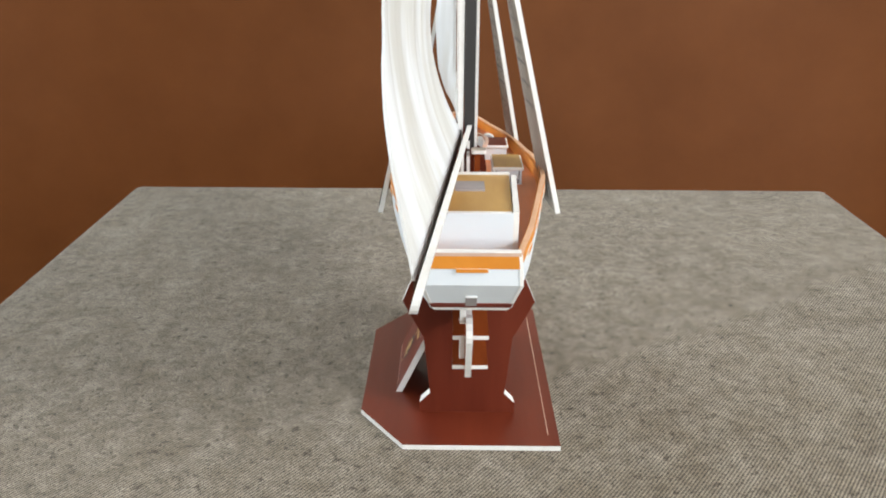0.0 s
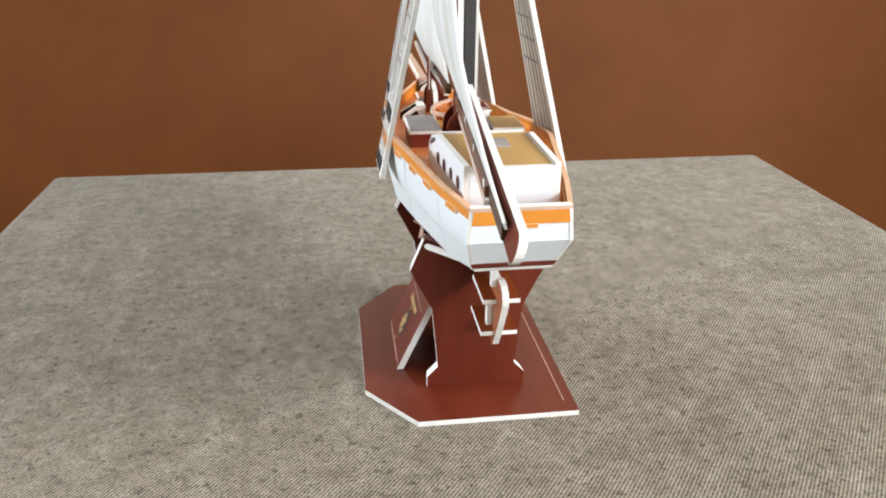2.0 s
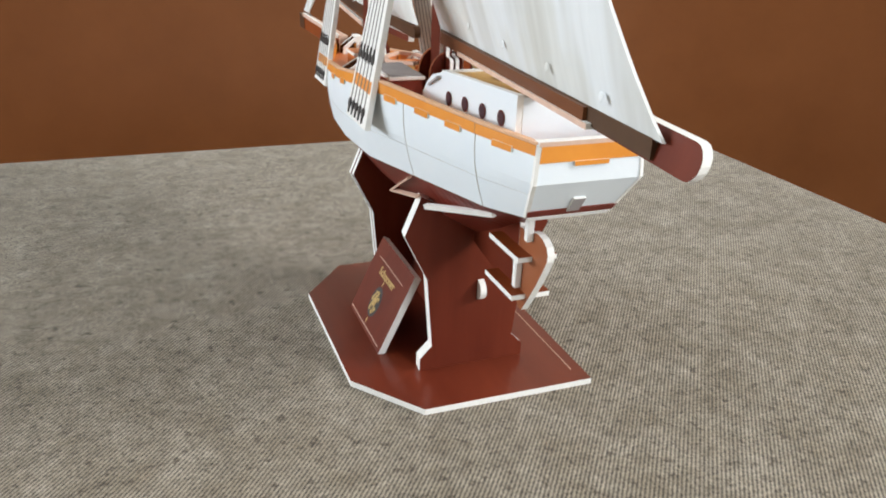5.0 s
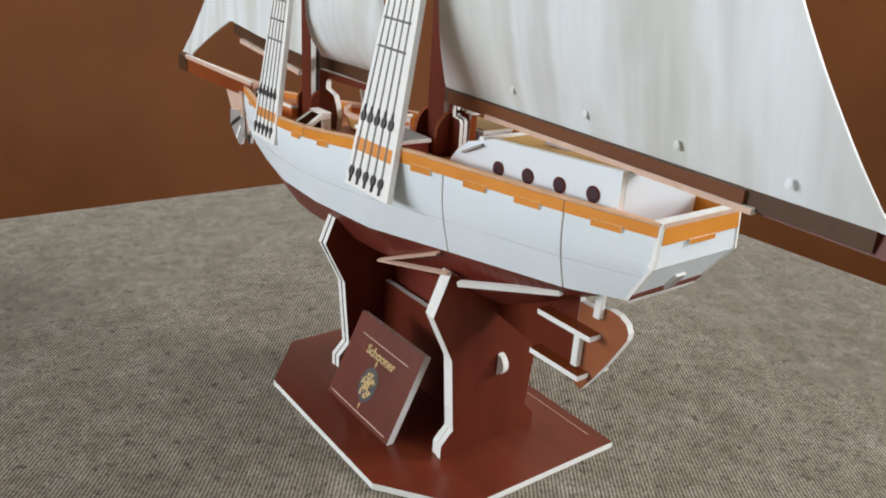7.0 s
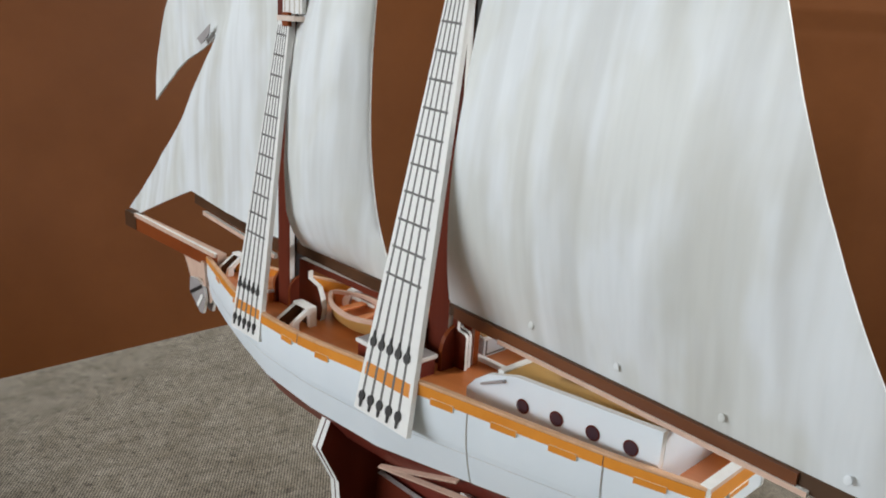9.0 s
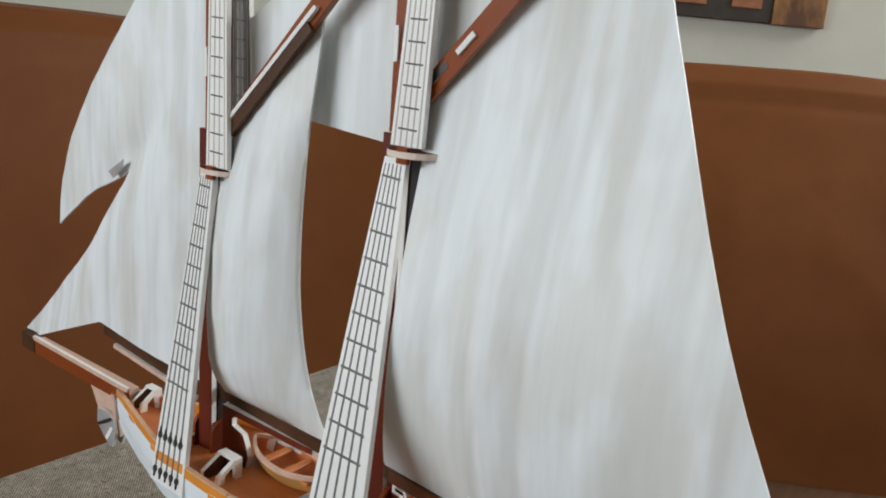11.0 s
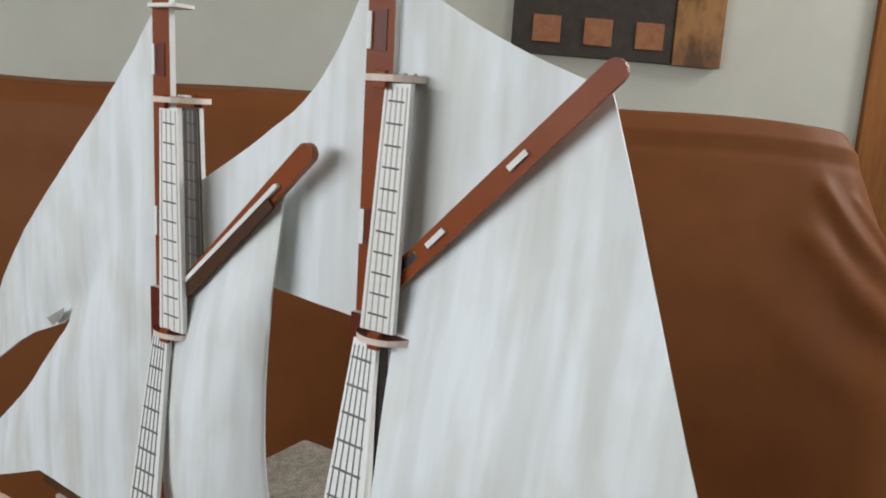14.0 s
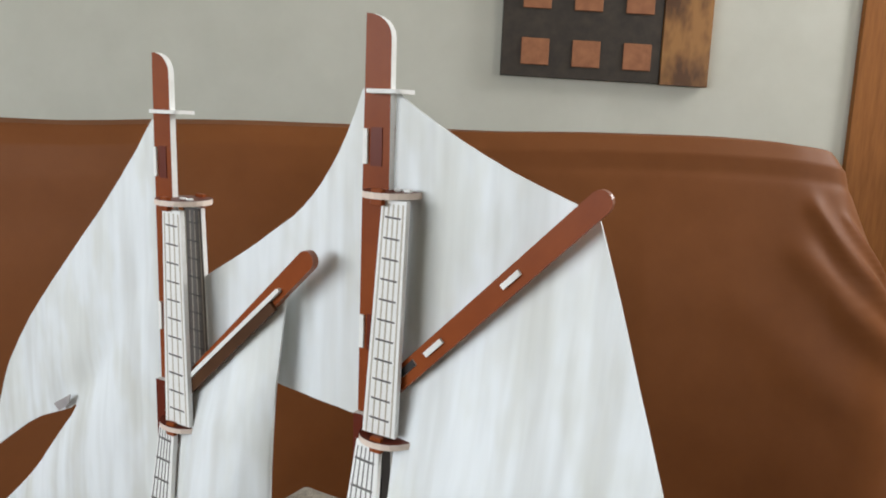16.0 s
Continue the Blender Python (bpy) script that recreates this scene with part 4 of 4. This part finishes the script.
draped("jib", _luff + [(0.1905, 0.1850), (0.1800, 0.1910), (0.1570, 0.2003), (0.1528, 0.2034), (0.1520, 0.2026), (0.1550, 0.1975), (0.1788, 0.1700), (0.2077, 0.1442), (0.2590, 0.0995), (0.2450, 0.0990), (0.1730, 0.1270), (0.0900, 0.1190), (0.0905, 0.2500)], 0.0000, "white jib with a pointed flying corner above a deep cut", jib_fall, 0.0040)
# the flap's grey is the shading of the folded slit, put into its colour
part("sail_flap", plate_bm([(0.1525, 0.2085), (0.1650, 0.2015), (0.1610, 0.1990), (0.1535, 0.2040)], "x", -0.0022, 0.0004), [GREY, GREY], ship, "folded slit at the flying jib's corner, its shade painted grey")

# round pressed studs along the foot of the mainsail
for y, z in ((-0.0545, 0.1322), (-0.0865, 0.1317), (-0.1180, 0.1312), (-0.1478, 0.1305)):
    u = (y + 0.0140) / (-0.1695 + 0.0140)
    k = lerp(MAIN_TAPER, 0.045)
    x = -0.0034 + (-0.0164 + 0.0034) * u - k * (0.0137 * (1 - u) + 0.0144 * u) - 0.0005
    bm = bmesh.new()
    bmesh.ops.create_uvsphere(bm, u_segments=12, v_segments=6, radius=0.0011)
    for v in bm.verts:
        v.co = Vector((x + v.co.x * 0.14, y + v.co.y * 0.8, z + v.co.z * 1.15))
    part("sail_stud", bm, SAIL, ship, smooth=True)


# ---- spars ----
def spar(name, p, q, width, mat, label, x0=0.0, x1=None, thick=0.0044, ends=1, edge=None):
    """A flat spar from p to q in the ship's length, swung to port by x1 at q."""
    x1 = x0 if x1 is None else x1
    L = math.hypot(q[0] - p[0], q[1] - p[1])

    def warp(u, v, w):
        a = ((u - p[0]) * (q[0] - p[0]) + (v - p[1]) * (q[1] - p[1])) / L / L
        return (w + x0 + (x1 - x0) * a, u, v)

    return part(name, plate_bm(strip(p, q, width, ends, 8), "x", 0.0, thick, warp=warp), [mat, edge or FOAM], ship, label)


boom = spar("main_boom", (-0.0130, 0.1247), (-0.1810, 0.1250), 0.0074, MAHOGANY, "dark brown main boom with a rounded white-edged end", 0.0006, BOOM[0], 0.0022)
# the boom leans, its upper edge to starboard
for v in boom.data.vertices:
    v.co.x += 0.26 * (v.co.z - 0.1260)
spar("boom_cheek", (-0.0140, 0.1236), (-0.1660, 0.1241), 0.0044, OLIVE, "dark printed outer layer of the main boom", -0.0034, -0.0160, 0.0014, 0, OLIVE)
spar("boom_board", (-0.0180, 0.1233), (-0.1372, 0.1238), 0.0040, BOOMWOOD, "dark brown board along the boom", -0.0048, -0.0148, 0.0012, 0, BOOMWOOD)
spar("boom_ledge", (-0.0400, 0.1213), (-0.1400, 0.1220), 0.0014, PINK, "pale cut edge of the board under the boom", -0.0064, -0.0148, 0.0024, 0)
GAFF_Z = 0.986


def gaff_at(y, up=0.0):
    """A point on the main gaff's middle line."""
    return (y, 0.2526 - GAFF_Z * (y + 0.0217) + up)


gaff = spar("main_gaff", gaff_at(-0.0160), gaff_at(-0.0884), 0.0068, BROWN, "brown main gaff with a rounded end", -0.0035, -0.0080, 0.0018, edge=RUST)
# the gaff leans back a little along its upper edge
for v in gaff.data.vertices:
    v.co.x += 0.10 * (v.co.z - gaff_at(v.co.y)[1]) * 0.72
for y0, y1 in ((-0.0330, -0.0388), (-0.0586, -0.0639)):
    x = -0.0035 - 0.0045 * (-0.0150 - y0) / 0.0718 - 0.0013
    spar("gaff_slot", gaff_at(y0, 0.0004), gaff_at(y1, 0.0004), 0.0017, FOAM, "white tab on the gaff", x, x - 0.0003, 0.0010, 0)
spar("gaff_cutout", gaff_at(-0.0236, 0.0012), gaff_at(-0.0289, 0.0012), 0.0022, BLACK, "dark slot in the gaff", -0.0049, -0.0053, 0.0006, 0)
spar("fore_gaff", (0.0749, 0.2306), (0.0123, 0.2894), 0.0068, BROWN, "brown fore gaff with a rounded end", -0.0030, -0.0050, 0.0030, edge=RUST)
spar("gaff_cheek", (0.0724, 0.2298), (0.0288, 0.2698), 0.0042, SPAR, "dark lower layer of the fore gaff", -0.0054, -0.0064, 0.0016, 0, SPAR)
spar("gaff_batten", (0.0722, 0.2343), (0.0255, 0.2760), 0.0016, FOAM, "white strip along the fore gaff", -0.0058, -0.0068, 0.0018, 1)
spar("fore_boom", (0.0820, 0.1202), (0.0110, 0.1206), 0.0046, SPAR, "dark fore boom", 0.0, -0.004, 0.0026, 1, SPAR)
spar("jib_boom", (0.0930, 0.1175), (0.1720, 0.1235), 0.0055, SPAR, "dark jib boom", 0.0, 0.0, ends=0, edge=SPAR)
spar("jib_boom_batten", (0.0950, 0.1130), (0.1600, 0.1185), 0.0020, PINK, "pale strip along the jib boom", -0.0032, -0.0032, 0.0018, 0)
spar("bowsprit", (0.1490, 0.0949), (0.2560, 0.0935), 0.0085, BROWN, "brown bowsprit with pale edges", thick=0.0050, ends=0, edge=PINK)
part("bowsprit_end", box_bm(-0.0029, 0.0029, 0.2440, 0.2585, 0.0895, 0.0985), SPAR, ship, "dark bowsprit end cap")
spar("bowsprit_strip", (0.1500, 0.0988), (0.2430, 0.0990), 0.0022, PINK, "pale strip on the bowsprit", -0.0030, -0.0030, 0.0018, 0)

# stem and the cut-water under the bowsprit
board("stem_board", [(0.1560, 0.0915), (0.1880, 0.0925), (0.1872, 0.0892), (0.1800, 0.0780), (0.1690, 0.0770), (0.1600, 0.0700), (0.1560, 0.0740)], "x", 0.0, PINK, ship, "pale stem board under the bowsprit")
board("stem_post", [(0.1590, 0.0800), (0.1618, 0.0800), (0.1640, 0.0925), (0.1610, 0.0925)], "x", -0.0030, PINK, ship, "pale upright strip on the stem", thick=0.0016, edge=PINK)
for s in (-1, 1):
    pts = [(0.1640, 0.0640), (0.1672, 0.0640), (0.1735, 0.0690), (0.1778, 0.0730), (0.1772, 0.0805), (0.1690, 0.0815), (0.1625, 0.0790), (0.1608, 0.0720)]
    orn = part("bow_ornament", plate_bm(pts, "x", s * 0.0026, 0.0016), [GREY, FOAM], ship, "grey and white bow ornament with a black band")
    part("black_scroll", plate_bm(strip((0.1765, 0.0722), (0.1640, 0.0790), 0.0016, 2, 4), "x", s * 0.0037, 0.0006), BLACK, orn)
    part("white_scroll", plate_bm(strip((0.1690, 0.0668), (0.1632, 0.0745), 0.0022, 2, 4), "x", s * 0.0036, 0.0005), FOAM, orn)

# ---- deck house ----
def deck_house():
    root = new("deck_house")
    root.parent = ship
    tagged(root, "white deck house with four round portholes and tan roof")
    yz = [(-0.1045, 0.1042), (-0.0393, 0.1036), (-0.0393, 0.1090), (-0.0425, 0.1128), (-0.0470, 0.1160), (-0.0575, 0.1190), (-0.1045, 0.1214)]
    for side in (-1, 1):
        def warp(u, v, w):
            return (side * lerp([(-0.103, 0.0148), (-0.039, 0.0182)], u) + w, u, v)
        part("side_wall", plate_bm(yz, "x", 0, 0.002, warp=warp), [WHITE, FOAM], root)
        for y, z in ((-0.0610, 0.1110), (-0.0728, 0.1119), (-0.0847, 0.1126), (-0.0963, 0.1133)):
            bm = bmesh.new()
            for r, o in ((0.0023, 0.00125), (0.0019, 0.0014)):
                bm.faces.new([bm.verts.new(Vector(warp(y + r * math.cos(a), z + r * math.sin(a), side * o))) for a in [2 * math.pi * k / 20 for k in range(20)]])
            bm.faces.ensure_lookup_table()
            bm.faces[0].material_index = 1
            part("porthole", bm, [PORT, MAHOGANY], root, "dark round porthole")
    board("aft_wall", [(-0.0139, 0.1042), (0.0139, 0.1042), (0.0139, 0.1206), (-0.0139, 0.1206)], "y", -0.1036, WHITE, root, thick=0.002)
    bm = bmesh.new()
    rows = [[bm.verts.new((x, y, z - dz)) for x, dz in ((-w, 0), (w, 0), (w, 0.002), (-w, 0.002))] for y, z, w in ((-0.1028, 0.1202, 0.0136), (-0.0512, 0.1172, 0.0160))]
    for j in range(4):
        bm.faces.new((rows[0][j], rows[0][(j + 1) % 4], rows[1][(j + 1) % 4], rows[1][j]))
    bm.faces.new(rows[0]), bm.faces.new(rows[1])
    part("roof", bm, TAN, root, "tan planked roof")
    bm = box_bm(-0.0055, 0.0055, -0.0760, -0.0660, 0.1186, 0.1194)
    part("roof_hatch", bm, GREY, root, "grey hatch on the roof")
    board("front_wall", [(-0.0162, 0.1036), (0.0162, 0.1036), (0.0162, 0.1177), (-0.0162, 0.1177)], "y", -0.0500, FOAM, root, "white front wall, its cut edge above the roof", thick=0.0022)
    for side in (-1, 1):
        part("wall_slit", plate_bm(strip((-0.0452, 0.1124), (-0.0540, 0.1166), 0.0007, 0), "x", side * 0.0184, 0.0026), GREY, root, "thin grey slit under the wall's sloping top")


deck_house()


def deck_box(x, y, w, l, h, top, body, label):
    """A low printed box on the deck with a white-rimmed lid."""
    z = lerp(DECK_Z, y) - 0.0003
    root = part("deck_box", box_bm(x - w / 2, x + w / 2, y - l / 2, y + l / 2, z, z + h), body, ship, label)
    part("box_rim", bevelled(box_bm(x - w / 2 - 0.0008, x + w / 2 + 0.0008, y - l / 2 - 0.0008, y + l / 2 + 0.0008, z + h, z + h + 0.0014), 0.0003, 1), FOAM, root)
    part("box_lid", bevelled(box_bm(x - w / 2, x + w / 2, y - l / 2, y + l / 2, z + h + 0.0014, z + h + 0.0018), 0.0001, 1), top, root)


deck_box(-0.0175, -0.0035, 0.0125, 0.026, 0.0070, GREY, RED, "dark red deck box with grey lid")
deck_box(0.0180, -0.008, 0.0125, 0.019, 0.0075, TAN, WHITE, "white deck box with tan lid")
for x0, x1, z0, z1 in ((0.0128, 0.0232, 0.1092, 0.1096), (0.0128, 0.0232, 0.1030, 0.1034), (0.0128, 0.0132, 0.1034, 0.1092), (0.0228, 0.0232, 0.1034, 0.1092)):
    part("box_frame", box_bm(x0, x1, -0.0178, -0.0174, z0, z1), DARKGREY, ship, "grey frame line on the white box")
# stepped bitt boards just behind the main mast, a small top, and a white bar on deck
for x, d in ((0.0004, 0.0), (-0.0022, -0.0010)):
    board("bitt_board", [(-0.0214 + d, 0.1030), (-0.0212 + d, 0.1150), (-0.0204 + d, 0.1160), (-0.0172 + d, 0.1164), (-0.0168 + d, 0.1172), (-0.0168 + d, 0.1215), (-0.0154, 0.1215), (-0.0154, 0.1030)], "x", x, MAHOGANY, ship, "stepped dark bitt board with white edges", thick=0.0014)
board("bitt_top", rounded(0.0016, -0.0232, 0.0080, -0.0180, 0.001, 2), "z", 0.1184, BEIGE, ship, thick=0.0016)
board("bitt_leg", [(0.0030, 0.1030), (0.0056, 0.1030), (0.0056, 0.1182), (0.0030, 0.1182)], "y", -0.0200, BROWN, ship, thick=0.0012)
part("deck_bar", bevelled(box_bm(0.0066, 0.0090, -0.0325, -0.0172, 0.1032, 0.1050), 0.0003, 1), FOAM, ship, "white flat bar on the deck")


def small_boat():
    """The yellow boat lying on deck between the masts."""
    root = new("deck_boat")
    root.parent = ship
    tagged(root, "small yellow boat with white rim on deck")
    bm = bmesh.new()
    rows = []
    mid, y0, y1 = 0.0015, 0.0140, 0.0655
    inner = []
    for k in range(15):
        u = k / 14
        w = 0.0085 * (1 - abs(2 * u - 1) ** 2.4) + 0.0006
        y = y0 + (y1 - y0) * u
        x = mid + (y - 0.040) * 0.18
        z = lerp(DECK_Z, y)
        rows.append([bm.verts.new(p) for p in ((x - w, y, z + 0.0085), (x - w * 0.8, y, z + 0.003), (x, y, z + 0.0002), (x + w * 0.8, y, z + 0.003), (x + w, y, z + 0.0085))])
        inner.append(((x - w * 0.94, y, z + 0.0082), (x - w * 0.74, y, z + 0.0038), (x, y, z + 0.0014), (x + w * 0.74, y, z + 0.0038), (x + w * 0.94, y, z + 0.0082)))
    for r0, r1 in zip(rows, rows[1:]):
        for j in range(4):
            bm.faces.new((r0[j], r1[j], r1[j + 1], r0[j + 1]))
    part("boat_hull", bm, TAN, root, smooth=True)
    bm = bmesh.new()
    inner = [[bm.verts.new(p) for p in r] for r in inner]
    for r0, r1 in zip(inner, inner[1:]):
        for j in range(4):
            bm.faces.new((r0[j], r0[j + 1], r1[j + 1], r1[j]))
    part("boat_lining", bm, DECK, root, "orange printed inside of the boat", smooth=True)
    bm = bmesh.new()
    for s in (-1, 1):
        ring = []
        for k in range(15):
            u = k / 14
            w = 0.0085 * (1 - abs(2 * u - 1) ** 2.4) + 0.0006
            y = y0 + (y1 - y0) * u
            x = mid + (y - 0.040) * 0.18
            z = lerp(DECK_Z, y) + 0.0082
            ring.append([bm.verts.new((x + s * (w + a), y, z + b)) for a, b in ((-0.0007, 0), (0.0009, 0), (0.0009, 0.0016), (-0.0007, 0.0016))])
        for r0, r1 in zip(ring, ring[1:]):
            for j in range(4):
                bm.faces.new((r0[j], r0[(j + 1) % 4], r1[(j + 1) % 4], r1[j]))
    part("boat_rim", bm, PINK, root)
    for y in (0.020, 0.034, 0.048):
        z = lerp(DECK_Z, y) + 0.0068
        part("boat_thwart", bevelled(box_bm(mid + (y - 0.040) * 0.18 - 0.0066, mid + (y - 0.040) * 0.18 + 0.0066, y - 0.0018, y + 0.0018, z, z + 0.0012), 0.0003, 1), DECK, root)


small_boat()


def hood(x, y, w, l, h, label):
    """A small tent-like companion hood: two white end boards under a white roof, dark inside."""
    z = lerp(DECK_Z, y) - 0.0003
    root = new("companion_hood")
    root.parent = ship
    tagged(root, label)
    back = [(x - w / 2, z), (x + w / 2, z), (x + w / 2, z + h), (x + w * 0.12, z + h), (x - w / 2, z + h * 0.45)]
    board("end_board", back, "y", y + l / 2, SPAR, root, thick=0.0020)
    arch = [(x - w * 0.50, z), (x - w * 0.44, z + h * 0.46), (x + w * 0.10, z + h), (x + w / 2, z + h), (x + w / 2, z),
            (x + w * 0.24, z), (x + w * 0.22, z + h * 0.76), (x + w * 0.08, z + h * 0.76), (x - w * 0.18, z + h * 0.46), (x - w * 0.20, z)]
    board("front_arch", arch, "y", y - l / 2, FOAM, root, "white arch with a splayed leg", thick=0.0020)
    part("hood_roof", bevelled(box_bm(x + w * 0.14, x + w / 2, y - l / 2 - 0.0012, y + l / 2 + 0.0012, z + h, z + h + 0.0012), 0.0003, 1), FOAM, root)
    part("hood_inside", box_bm(x + w / 2 - 0.0014, x + w / 2 - 0.0004, y - l / 2 + 0.0008, y + l / 2 - 0.0008, z, z + h), SPAR, root)


hood(-0.0155, 0.0600, 0.0120, 0.0085, 0.0080, "white cut-out hood on deck")
hood(0.0026, 0.1425, 0.0112, 0.0062, 0.0088, "white cut-out hood near the bow")
deck_box(-0.0020, 0.1000, 0.0125, 0.0140, 0.0052, DECK, DECK, "low wood-printed deck hatch with white rim near the fore mast")
deck_box(0.0160, 0.0500, 0.0110, 0.0150, 0.0070, MAHOGANY, WHITE, "white deck box with dark top")
# white loop standing on deck beside the boat
arc = [math.pi * k / 14 for k in range(15)]
loop = [(0.0125 + 0.0045 * math.cos(a), 0.0992 + 0.0062 * math.sin(a)) for a in arc] + [(0.0125 - 0.0030 * math.cos(a), 0.0992 + 0.0046 * math.sin(a)) for a in arc]
loop = [(0.0170, 0.0945)] + loop[:15] + [(0.0080, 0.0945), (0.0095, 0.0945)] + loop[15:] + [(0.0155, 0.0945)]
board("deck_arch", loop, "y", 0.0590, GREY, ship, "white arch on deck beside the boat", thick=0.0045, edge=FOAM)
# brown rail with a white edge beside the fore mast
board("fife_rail", [(0.0745, 0.1180), (0.0205, 0.1182), (0.0205, 0.1158), (0.0660, 0.1152), (0.0680, 0.1140), (0.0680, 0.1108), (0.0612, 0.1090), (0.0590, 0.1050), (0.0575, 0.1005), (0.0590, 0.0950), (0.0745, 0.0935)], "x", -0.0035, MAHOGANY, ship, "mahogany rail board with white edge under the fore boom")
board("gallows", [(-0.0012, 0.1010), (0.0016, 0.1010), (0.0016, 0.1165), (-0.0004, 0.1195), (-0.0040, 0.1205), (-0.0075, 0.1195), (-0.0075, 0.1172), (-0.0040, 0.1180), (-0.0018, 0.1165)], "x", 0.0060, PINK, ship, "pale bent bracket near the main mast")
